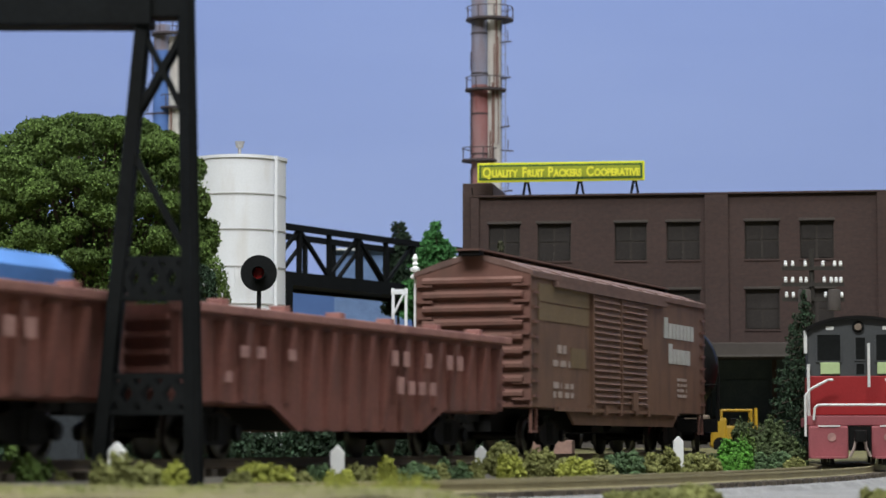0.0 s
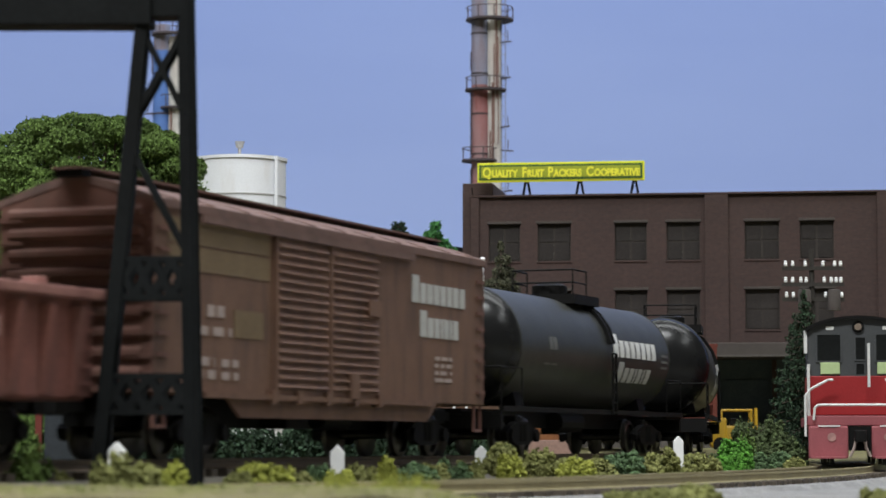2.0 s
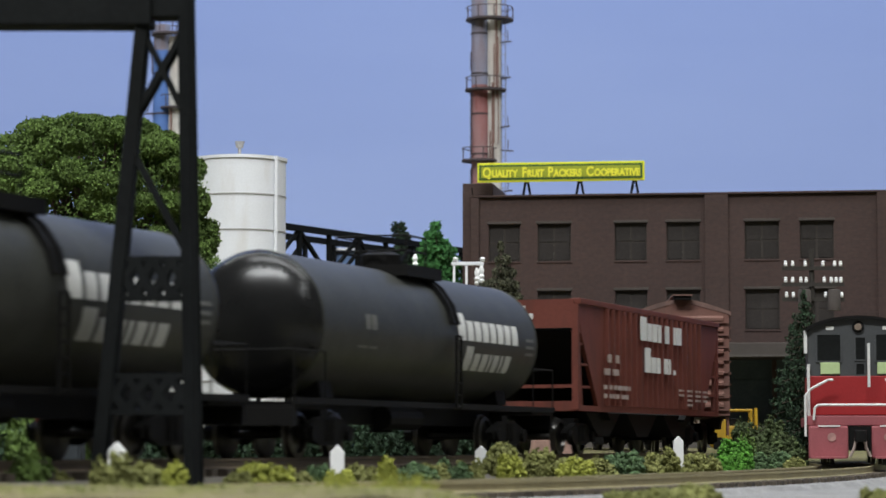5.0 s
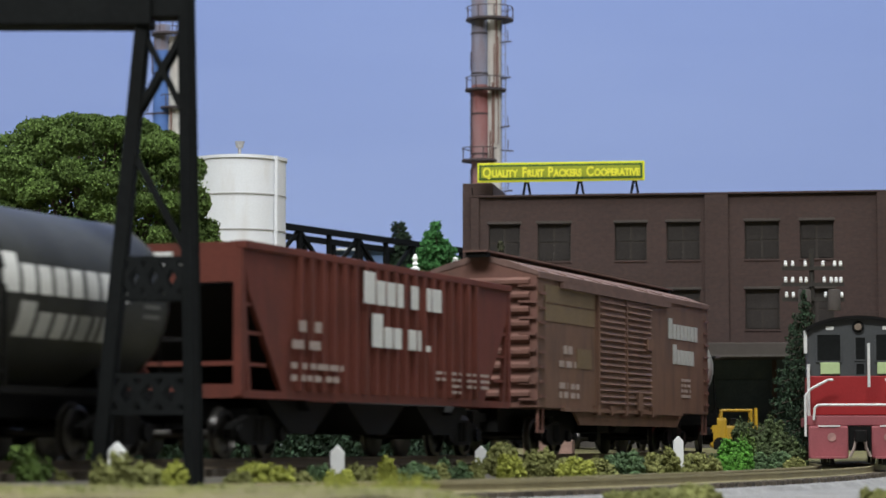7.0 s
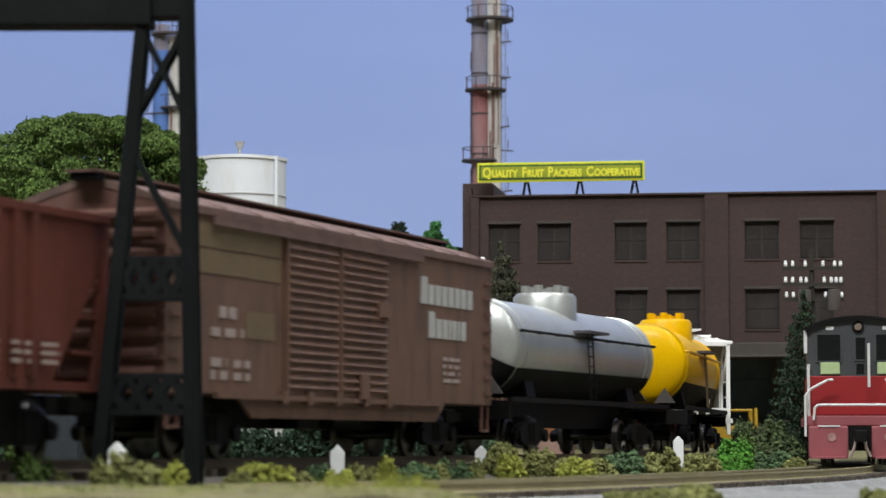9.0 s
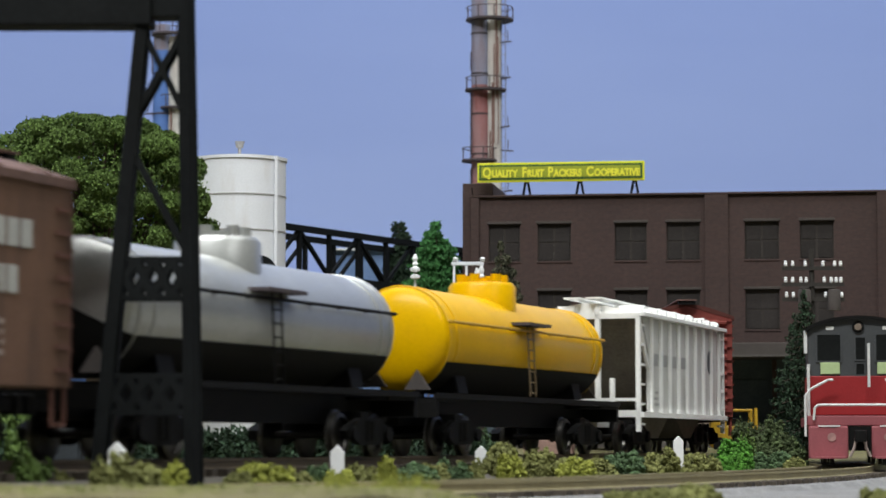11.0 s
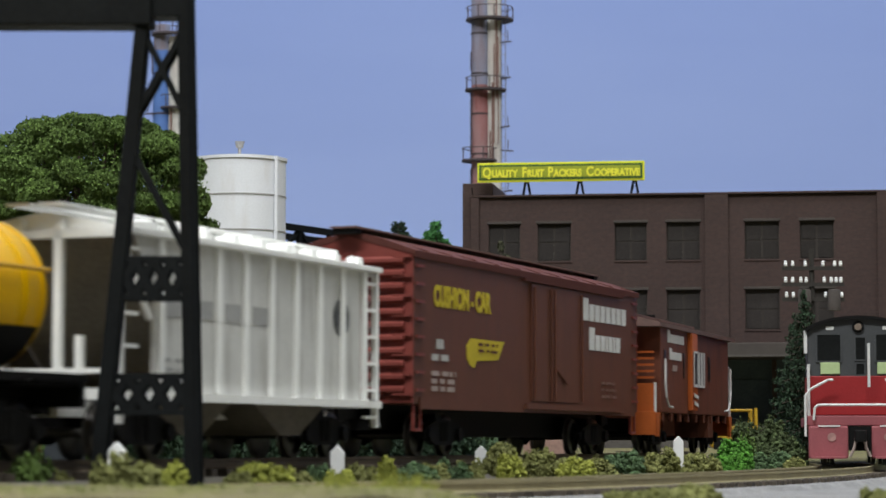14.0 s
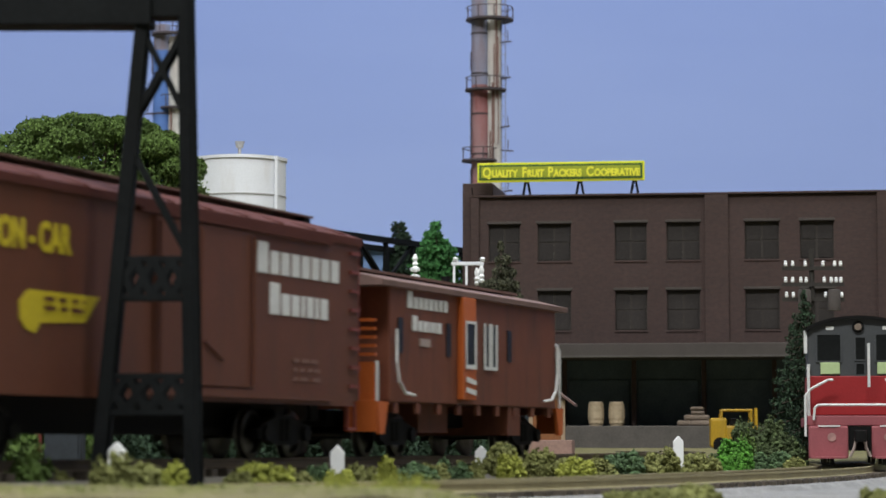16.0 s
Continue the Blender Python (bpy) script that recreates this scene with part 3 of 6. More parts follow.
def storage_tank():
    t = thing("storage_tank", P(-7.76, 95, 0), "tall white cylindrical storage tank with ring seams", "tank")
    bm = B()
    r, top_ = 1.75, 11.05
    lathe(bm, [(0, -0.2), (r, -0.2), (r, top_), (r - 0.02, top_ + 0.02), (r * 0.5, top_ + 0.16), (0, top_ + 0.22)], 48)
    part("shell", bm, "tankw", t, smooth=40)
    for z in (1.2, 2.6, 4.1, 5.5, 6.9, 8.3, 9.65):
        bm = B()
        lathe(bm, [(r + 0.001, z - 0.03), (r + 0.025, z - 0.025), (r + 0.025, z + 0.015), (r + 0.001, z + 0.03)], 48)
        part("seam_ring", bm, "seam", t, smooth=30)
    bm = B()
    lathe(bm, [(r + 0.001, top_ - 0.06), (r + 0.05, top_ - 0.05), (r + 0.05, top_ + 0.07), (r - 0.1, top_ + 0.09)], 48)
    part("rim", bm, "tankw", t, smooth=30)
    bm = B()
    rod(bm, (1.46, -1.14, -0.2), (1.46, -1.14, 11.12), 0.075, 10)
    part("downpipe", bm, "tankw", t, smooth=40)
    bm = B()
    lathe(bm, [(0.06, top_ + 0.1), (0.06, top_ + 0.42), (0.13, top_ + 0.45), (0.19, top_ + 0.68), (0.0, top_ + 0.66)], 12, Matrix.Translation((0.02, -0.6, 0)))
    part("vent", bm, "seam", t, "galvanised roof vent", smooth=30)
    bm = B()
    for a in range(-4, 2):
        c, s = math.cos(radians(-90 + a * 12)), math.sin(radians(-90 + a * 12))
        rod(bm, (c * (r + 0.35), s * (r + 0.35), 6.1), (c * (r + 0.35), s * (r + 0.35), 6.85), 0.03, 6)
    part("railing", bm, "tankw", t)
    return t


storage_tank()


def truss_bridge():
    a, b = Vector((-9.2, 113, 0)), Vector((1.0, 131, 0))
    L_ = (b - a).length
    t = thing("truss_bridge", P(a.x, a.y, 0, 0, 0, math.degrees(math.atan2(b.y - a.y, b.x - a.x))), "black steel through-truss bridge spanning towards the packing house", "bridge")
    z0, z1, n = 7.75, 10.3, 8
    for y in (-1.5, 1.5):
        bm = B()
        box(bm, 0, L_, y - 0.14, y + 0.14, z1 - 0.28, z1)
        part("top_chord", bm, "girder", t)
        part("bottom_chord", box(B(), 0, L_, y - 0.16, y + 0.16, z0 - 0.25, z0 + 0.35), "girder", t)
        for i in range(n + 1):
            x = L_ * i / n
            part("upright", box(B(), x - 0.09, x + 0.09, y - 0.1, y + 0.1, z0 + 0.35, z1 - 0.28), "girder", t)
            if i < n:
                bm = B()
                p, q = (x, y, z0 + 0.3), (x + L_ / n, y, z1 - 0.2)
                if i % 2:
                    p, q = (x, y, z1 - 0.2), (x + L_ / n, y, z0 + 0.3)
                bar(bm, p, q, 0.14, 0.16)
                part("diagonal", bm, "girder", t)
    part("deck", box(B(), 0, L_, -1.35, 1.35, z0 - 0.1, z0 + 0.15), "girder", t)
    for x in (1.5, L_ - 2.0):
        for y in (-1.5, 1.5):
            part("leg", box(B(), x - 0.25, x + 0.25, y - 0.22, y + 0.22, -0.3, z0 - 0.25), "girder", t)
    return t


truss_bridge()


def shed():
    t = thing("shed", P(-4.2, 142, 0), "distant pale shed with a ribbed roof", "shed")
    part("wall", box(B(), -2.0, 2.0, 0, 4, -0.3, 11.3), "lightwall", t)
    bm = B()
    for i in range(22):
        x = -2.2 + i * 0.2
        prism(bm, [(x, 11.32), (x + 0.1, 11.40), (x + 0.19, 11.32)], -0.4, 4.2, "y")
    box(bm, -2.2, 2.2, -0.4, 4.2, 11.25, 11.32)
    part("roof", bm, "tankw", t)
    return t


M["lightwall"] = mat("shed_blue_grey_wall", (0.14, 0.22, 0.40), 0.8)
shed()


def stack(x, y, lower, upper, pale, height, z_change, rl, rp, rings, label, seed):
    """A stack as two columns, its left shadow put into their colours, with ring platforms, ladder and pipes."""
    t = thing("process_stack", P(x, y, 0), label, "chimney", "stacks")
    part("lower_column", lathe(B(), [(rl, -0.3), (rl, z_change)], 24), lower, t, smooth=40, at=P(-rl * 0.85, 0, 0))
    part("upper_column", lathe(B(), [(rl, z_change + 0.001), (rl * 0.97, height), (0, height)], 24), upper, t, smooth=40, at=P(-rl * 0.85, 0, 0))
    part("pale_column", lathe(B(), [(rp, -0.3), (rp, height * 0.97), (0, height * 0.97)], 24), pale, t, smooth=40, at=P(rp * 0.8, 0.1, 0))
    rnd = random.Random(seed)
    for z, off, w in rings:
        bm = B()
        lathe(bm, [(rl + 0.02, z - 0.06), (w, z - 0.06), (w, z + 0.06), (rl + 0.02, z + 0.06)], 24)
        part("platform", bm, "platform", t, at=P(off, 0, 0))
        part("handrail", lathe(B(), [(w * 0.97, z + 0.72), (w, z + 0.75), (w * 0.97, z + 0.78)], 24), "platform", t, at=P(off, 0, 0))
        for k in range(9):
            a = k * 2 * math.pi / 9
            part("railing_post", rod(B(), (w * 0.97 * math.cos(a), w * 0.97 * math.sin(a), z + 0.06), (w * 0.97 * math.cos(a), w * 0.97 * math.sin(a), z + 0.75), 0.035, 5), "platform", t, at=P(off, 0, 0))
    for zz in np.arange(3, height, 2.45):
        part("band", lathe(B(), [(rl + 0.001, zz - 0.05), (rl + 0.04, zz - 0.04), (rl + 0.04, zz + 0.04), (rl + 0.001, zz + 0.05)], 24), "platform", t, at=P(-rl * 0.85, 0, 0))
    bm = B()
    for s in (-0.12, 0.12):
        rod(bm, (rp * 1.95 + s, -0.2, 0), (rp * 1.95 + s, -0.2, height * 0.93), 0.03, 5)
    for i in range(int(height * 1.5)):
        rod(bm, (rp * 1.95 - 0.12, -0.2, i / 1.6), (rp * 1.95 + 0.12, -0.2, i / 1.6), 0.02, 4)
    part("ladder", bm, "stackb", t)
    bm = B()
    for k in range(4):
        z = rnd.uniform(14, height - 3)
        rod(bm, (-rl * 1.9, -0.3, z), (-rl * 1.9, -0.3, z + rnd.uniform(1, 3)), 0.05, 6)
    part("pipe", bm, "platform", t)
    for k in range(5):
        z = rnd.uniform(height * 0.45, height * 0.9)
        part("rust_streak", box(B(), rp * (0.25 + 0.25 * k), rp * (0.25 + 0.25 * k) + rnd.uniform(0.06, 0.14), -rp + 0.0, -rp + 0.3, z - rnd.uniform(2, 6), z + 1.5), "streak", t, "brown rust streak")
    for k in range(7):
        z = 13 + k * (height - 15) / 7 + rnd.uniform(-0.6, 0.6)
        sd = rnd.choice((-1, 1))
        x0_ = sd * rl * 1.9
        bm = B()
        bar(bm, (x0_ * 0.8, -0.3, z), (x0_ + sd * rnd.uniform(0.3, 0.6), -0.35, z + rnd.uniform(-0.1, 0.1)), 0.08, 0.08)
        bar(bm, (x0_ + sd * 0.25, -0.35, z), (x0_ + sd * 0.25, -0.35, z + rnd.uniform(0.5, 0.9)), 0.05, 0.05)
        part("bracket", bm, "platform", t)
    return t


M["streak"] = mat("rust_brown", (0.22, 0.13, 0.11), 0.85, vary=0.3)
stack(2.68, 150, "stackr", "stackb", "stackw", 31.0, 21.9, 0.52, 0.5, ((25.9, 0.15, 1.45), (21.6, -0.1, 1.25), (17.3, -0.45, 1.1)), "tall red, blue-grey and cream process stack with ring platforms", 3)
stack(-16.6, 150, "stackblue", "stackb", "stackw", 25.6, 24.0, 0.52, 0.62, ((25.0, 0.1, 1.2), (20.5, 0.4, 1.0)), "blue and cream process stack behind the tree", 8)


# ---- lattice signal bridge ----
def signal_bridge():
    t = thing("signal_bridge", P(-4.62, 38.5, -0.75), "dark grey lattice steel signal bridge straddling the tracks", "signal bridge")
    H_ = 7.75

    def leg_at(side, z, front):
        f = z / H_
        x = -0.715 + 0.68 * f if side < 0 else 0.81 - 0.19 * f
        return Vector((x, front * (0.32 - 0.12 * f), z))
    for side in (-1, 1):
        for fr in (-1, 1):
            bm = B()
            bar(bm, leg_at(side, 0, fr), leg_at(side, H_ + 0.6, fr), 0.15, 0.19)
            part("leg", bm, "girder", t)
        part("footing", box(B(), side * 0.76 - 0.28, side * 0.76 + 0.32, -0.8, 0.8, -0.3, 0.14, 0.04), "girder", t)
    for fr in (-1, 1):
        for lo, hi, kind in ((1.50, 2.05, "plate"), (3.26, 3.85, "plate"), (3.85, 5.6, "x1"), (6.0, 7.45, "x2")):
            if kind == "plate":
                bm = B()
                for z in (lo, hi):
                    bar(bm, leg_at(-1, z, fr), leg_at(1, z, fr), 0.05, 0.08)
                for k in range(4):
                    for sgn in (1, -1):
                        p = leg_at(-1, lo if sgn > 0 else hi, fr).lerp(leg_at(1, lo if sgn > 0 else hi, fr), k / 4)
                        q = leg_at(-1, hi if sgn > 0 else lo, fr).lerp(leg_at(1, hi if sgn > 0 else lo, fr), (k + 1) / 4)
                        bar(bm, p, q, 0.05, 0.11)
                pieces("lattice_bar", bm, "girder", t)
            else:
                for sgn in ((1, -1) if kind == "x2" else (1,)):
                    bm = B()
                    bar(bm, leg_at(sgn, lo, fr), leg_at(-sgn, hi, fr), 0.05, 0.09)
                    part("diagonal", bm, "girder", t)
    part("beam", box(B(), -24, 0.1, -0.32, 0.32, H_ - 0.28, H_ + 1.6, 0.03), "girder", t, "deep dark lattice beam across the tracks")
    part("head_plate", box(B(), 0.102, 0.62, -0.25, 0.25, H_ - 0.14, H_ + 1.6, 0.02), "girder", t)
    for x in (-20.0,):
        part("far_leg", box(B(), x - 0.3, x + 0.3, -0.4, 0.4, -0.2, H_ - 0.285), "girder", t)
    return t


signal_bridge()


# ---- rolling stock ----
def truck(parent, x):
    t = part("truck", B(), "under", parent, "black four-wheel truck")
    bm = B()
    for s in (-1, 1):
        y = s * 0.98
        prism(bm, [(-1.15, 0.52), (-0.95, 0.62), (-0.35, 0.78), (0.35, 0.78), (0.95, 0.62), (1.15, 0.52), (1.1, 0.36), (0.75, 0.36), (0.45, 0.24), (-0.45, 0.24), (-0.75, 0.36), (-1.1, 0.36)], y - 0.09, y + 0.09, "y")
        for c in (-0.85, 0.85):
            rod(bm, (c, y + s * 0.07, 0.46), (c, y + s * 0.17, 0.46), 0.15, 10)
        for c in (-0.12, 0.12):
            rod(bm, (c, y + s * 0.05, 0.32), (c, y + s * 0.05, 0.72), 0.10, 8)
    box(bm, -0.2, 0.2, -0.95, 0.95, 0.5, 0.9)
    t.data = mesh_of(bm, "under", 30)
    t.matrix_basis = P(x, 0, 0)
    for c in (-0.85, 0.85):
        w = B()
        for s in (-1, 1):
            lathe(w, [(0.0, 0.60 * s), (0.12, 0.62 * s), (0.36, 0.66 * s), (0.44, 0.66 * s), (0.50, 0.68 * s), (0.46, 0.70 * s), (0.44, 0.80 * s), (0.36, 0.82 * s), (0.34, 0.74 * s), (0.0, 0.76 * s)], 20, Matrix.Rotation(radians(90), 4, "X"))
        rod(w, (0, -0.6, 0), (0, 0.6, 0), 0.08, 8)
        part("wheelset", w, "wheel", t, "bright-rimmed steel wheels", smooth=30, at=P(c, 0, 0.44))
    return t


def couplers(parent, L_):
    for s in (-1, 1):
        bm = B()
        x = s * L_ / 2
        box(bm, min(x - s * 0.4, x + s * 0.62), max(x - s * 0.4, x + s * 0.62), -0.10, 0.10, 0.78, 0.98)
        box(bm, min(x + s * 0.55, x + s * 0.95), max(x + s * 0.55, x + s * 0.95), -0.17, 0.13, 0.72, 1.04, 0.03)
        part("coupler", bm, "under", parent)


def letters(parent, x, y, z, heights, widths, material, label="", gap=0.06, flip=False, name="lettering"):
    """Plain blocks in the size of a line of lettering on the viewer's side."""
    bm = B()
    for h, w in zip(heights, widths):
        if w > 0:
            box(bm, x, x + w, y - 0.014, y + 0.02, z, z + h)
        x += abs(w) + gap
    return part(name, bm, material, parent, label)


def data_lines(parent, x, y, z, n, w, h, material, seed, step=0.22):
    """Rows of small illegible lettering as bars."""
    bm = B()
    rnd = random.Random(seed)
    for i in range(n):
        a = x
        while a < x + w:
            k = rnd.uniform(0.15, 0.45)
            box(bm, a, min(a + k, x + w), y - 0.012, y + 0.02, z - i * step, z - i * step + h)
            a += k + rnd.uniform(0.08, 0.25)
    return part("small_lettering", bm, material, parent)


def block_row(x0, x1, units, gap=0.30):
    """Left edges and widths of letter blocks that fill x0 to x1; units are relative widths."""
    k = (x1 - x0) / (sum(units) + gap * (len(units) - 1))
    out, x = [], x0
    for u_ in units:
        out.append((x, u_ * k))
        x += (u_ + gap) * k
    return out


NAME_ROWS = ((1.25, 1.0, 1.0, 0.95, 1.0, 0.9, 1.0, 1.0), (1.2, 1.0, 0.95, 0.4, 0.85, 0.4, 0.95))


def road_name(parent, y, material, rows):
    """Two lines of plain letter blocks, each with a taller first block; rows: x0, x1, foot, tall top, low top."""
    for units, (x0, x1, z0, tall, low) in zip(NAME_ROWS, rows):
        bm = B()
        for k, (x, w) in enumerate(block_row(x0, x1, units)):
            box(bm, x, x + w, y - 0.014, y + 0.02, z0, tall if k == 0 else low, 0.012)
        part("lettering", bm, material, parent)


def ladder(bm, x, y, z0, z1, n, w=0.42, along="x", r=0.028):
    for i in range(n):
        z = z0 + (z1 - z0) * (i + 0.5) / n
        if along == "x":
            box(bm, x - w / 2, x + w / 2, y - 0.06, y - 0.02, z - r, z + r)
        else:
            box(bm, x - 0.06, x - 0.02, y - w / 2, y + w / 2, z - r, z + r)


def ribbed_end(parent, x, s, W_, z0, z1, n, material, label):
    """Corrugated car end with bulging horizontal ribs."""
    bm = B()
    for i in range(n):
        z = z0 + (z1 - z0) * (i + 0.5) / n
        h = (z1 - z0) / n * 0.34
        pr = [(x, z - h), (x + 0.10 * s, z - h * 0.35), (x + 0.10 * s, z + h * 0.35), (x, z + h)]
        prism(bm, pr, -W_ / 2 + 0.18, W_ / 2 - 0.18, "y")
    pieces("end_rib", bm, material, parent, label)


def house_body(t, L_, W_, z0, z1, zr, side, end, roofm, overhang=0.06):
    h, w = L_ / 2, W_ / 2
    part("body", box(B(), -h, h, -w, w, z0, z1, 0.03), side, t)
    for s in (-1, 1):
        bm = B()
        x = s * (h + 0.004)
        prism(bm, [(-w, z0 + 0.02), (w, z0 + 0.02), (w, z1), (0, zr - 0.06), (-w, z1)], min(x, x + s * 0.03), max(x, x + s * 0.03), "x")
        part("end_sheet", bm, end, t)
    bm = B()
    o = w + overhang
    prism(bm, [(-o, z1 - 0.12), (-o, z1 + 0.02), (-o * 0.5, (z1 + zr) / 2 + 0.05), (0, zr), (o * 0.5, (z1 + zr) / 2 + 0.05), (o, z1 + 0.02), (o, z1 - 0.12), (w + 0.005, z1 - 0.06), (0, zr - 0.12), (-w - 0.005, z1 - 0.06)], -h - 0.05, h + 0.05, "x")
    part("roof", bm, roofm, t, "weathered low-peaked roof")
    bm = B()
    n = 11
    for i in range(n):
        x = -h + (i + 0.5) * L_ / n
        for s in (-1, 1):
            bar(bm, (x, 0, zr + 0.0), (x, s * o * 0.98, z1 + 0.035), 0.08, 0.05)
    pieces("roof_rib", bm, roofm, t)
    part("running_board", box(B(), -h - 0.35, h + 0.35, -0.30, 0.30, zr + 0.035, zr + 0.075), "roofwalk", t, "dark roof walkway")
    bm = B()
    for s in (-1, 1):
        box(bm, min(s * h, s * (h + 0.3)), max(s * h, s * (h + 0.3)), -0.26, 0.26, zr - 0.08, zr + 0.033)
    pieces("running_board_bracket", bm, "under", t)
    part("centre_sill", box(B(), -h + 0.2, h - 0.2, -0.35, 0.35, 0.55, z0), "under", t)


M["roofwalk"] = mat("dark_running_board", (0.14, 0.076, 0.062), 0.75)


def end_ladders(t, L_, W_, z0, z1, material):
    for s in (-1, 1):
        bm = B()
        ladder(bm, s * (L_ / 2 - 0.28), -W_ / 2, z0 + 0.1, z1 - 0.3, 8)
        pieces("side_ladder", bm, material, t)
        bm = B()
        x = s * (L_ / 2 + 0.06)
        for i in range(8):
            z = z0 + 0.2 + (z1 - z0 - 0.5) * i / 7
            box(bm, min(x, x + s * 0.05), max(x, x + s * 0.05), -W_ / 2 + 0.02, -W_ / 2 + 0.44, z - 0.03, z + 0.03)
            box(bm, min(x, x + s * 0.05), max(x, x + s * 0.05), W_ / 2 - 0.44, W_ / 2 - 0.02, z - 0.03, z + 0.03)
        pieces("end_ladder", bm, material, t)
        bm = B()
        for y in (-W_ / 2 + 0.05, W_ / 2 - 0.05):
            box(bm, s * (L_ / 2 - 0.28) - 0.2, s * (L_ / 2 - 0.28) + 0.2, y - 0.04, y + 0.04, 0.52, 0.58)
            for k in (-0.2, 0.17):
                box(bm, s * (L_ / 2 - 0.28) + k, s * (L_ / 2 - 0.28) + k + 0.04, y - 0.03, y + 0.03, 0.58, z0)
        pieces("step", bm, material, t)
        if s < 0:
            continue
        bm = B()
        rod(bm, (s * (L_ / 2 + 0.2), 0.5, z0 + 0.1), (s * (L_ / 2 + 0.2), 0.5, z1 - 0.5), 0.035, 6)
        rod(bm, (s * (L_ / 2 + 0.18), 0.5, z1 - 0.5), (s * (L_ / 2 + 0.24), 0.5, z1 - 0.5), 0.28, 12)
        part("brake_wheel", bm, "under", t)


def boxcar():
    L_, W_, z0, z1, zr = 15.4, 2.85, 1.10, 4.26, 4.72
    t = thing("boxcar", P(0, 0, 0), "weathered brown double-door boxcar with louvred doors", "boxcar", "boxcars")
    house_body(t, L_, W_, z0, z1, zr, "box", "boxend", "roof")
    y = -W_ / 2
    for s in (-1, 1):
        ribbed_end(t, s * (L_ / 2 + 0.034), s, W_, z0 + 0.15, z1 - 0.05, 9, "boxend", "bulged red-oxide end ribs")
    # fishbelly side sill
    for yy in (y, -y):
        bm = B()
        prism(bm, [(-5.0, z0 - 0.002), (-4.4, z0 - 0.38), (4.4, z0 - 0.38), (5.0, z0 - 0.002)], yy + (0.02 if yy < 0 else -0.08), yy + (0.08 if yy < 0 else -0.02), "y")
        part("side_sill", bm, "box", t)
    for side in (-1, 1):
        yy = side * W_ / 2
        xa = -3.15
        for k in range(2):
            a, b = xa + k * 2.42, xa + k * 2.42 + 2.38
            d = part("door", box(B(), a, b, min(yy, yy + side * 0.05), max(yy, yy + side * 0.05), z0 + 0.04, z1 - 0.30), "box", t, "louvred sliding door")
            bm = B()
            for i in range(17):
                z = z0 + 0.16 + i * (z1 - z0 - 0.55) / 16.5
                prism(bm, [(yy + side * 0.05, z), (yy + side * 0.12, z + 0.02), (yy + side * 0.05, z + 0.11)], a + 0.10, b - 0.10, "x")
            pieces("louvre", bm, "box", d)
            part("door_post", box(B(), a - 0.03, a + 0.06, min(yy, yy + side * 0.10), max(yy, yy + side * 0.10), z0 - 0.05, z1 - 0.26), "box", d)
        part("door_track", box(B(), -7.3 + 1.2, 3.4, min(yy, yy + side * 0.13), max(yy, yy + side * 0.13), z1 - 0.28, z1 - 0.14), "roof", t)
        part("bottom_track", box(B(), -6.0, 4.6, min(yy, yy + side * 0.11), max(yy, yy + side * 0.11), z0 - 0.06, z0 + 0.035), "box", t)
        bm = B()
        box(bm, 0.1, 0.5, min(yy, yy + side * 0.16), max(yy, yy + side * 0.16), z0 + 0.02, z0 + 0.5)
        for x in (-3.3, -2.2, -0.9, 0.4, 1.6):
            box(bm, x - 0.1, x + 0.1, min(yy, yy + side * 0.14), max(yy, yy + side * 0.14), z0 - 0.12, z0 + 0.12)
        pieces("door_latch", bm, "box", t)
        bm = B()
        box(bm, 1.0, 1.6, min(yy, yy + side * 0.15), max(yy, yy + side * 0.15), 2.75, 3.05)
        part("placard_board", bm, "box", t)
    road_name(t, y - 0.01, "faded2", ((3.5, 6.52, 3.15, 3.72, 3.57), (3.96, 6.12, 2.46, 3.01, 2.87)))
    letters(t, -5.78, y - 0.01, 2.42, [0.20, 0.20], [0.26, 0.26], "faded", gap=0.12)
    data_lines(t, -6.1, y - 0.01, 2.10, 1, 1.26, 0.15, "faded", 5)
    data_lines(t, -6.1, y - 0.01, 1.58, 2, 0.62, 0.15, "faded", 6, 0.22)
    data_lines(t, -5.2, y - 0.01, 1.58, 2, 0.62, 0.13, "faded", 16, 0.22)
    data_lines(t, 4.80, y - 0.01, 2.0, 4, 0.95, 0.08, "faded", 7, 0.15)
    for k, (x0_, x1_, z_, h_) in enumerate(((-7.2, -3.32, 3.60, 0.42), (-7.2, -3.32, 3.16, 0.40), (-4.74, -3.57, 2.10, 0.48))):
        letters(t, x0_, y - 0.003, z_, [h_], [x1_ - x0_], "ochre", "faded ochre patch", name="patch")
    end_ladders(t, L_, W_, z0, z1, "boxend")
    couplers(t, L_)
    for s in (-1, 1):
        truck(t, s * (L_ / 2 - 2.4))
    bm = B()
    box(bm, -1.4, -0.4, -0.9, -0.35, 0.55, 0.9)
    rod(bm, (0.6, -0.6, 0.75), (1.9, -0.6, 0.75), 0.2, 12)
    part("brake_gear", bm, "under", t)
    return t


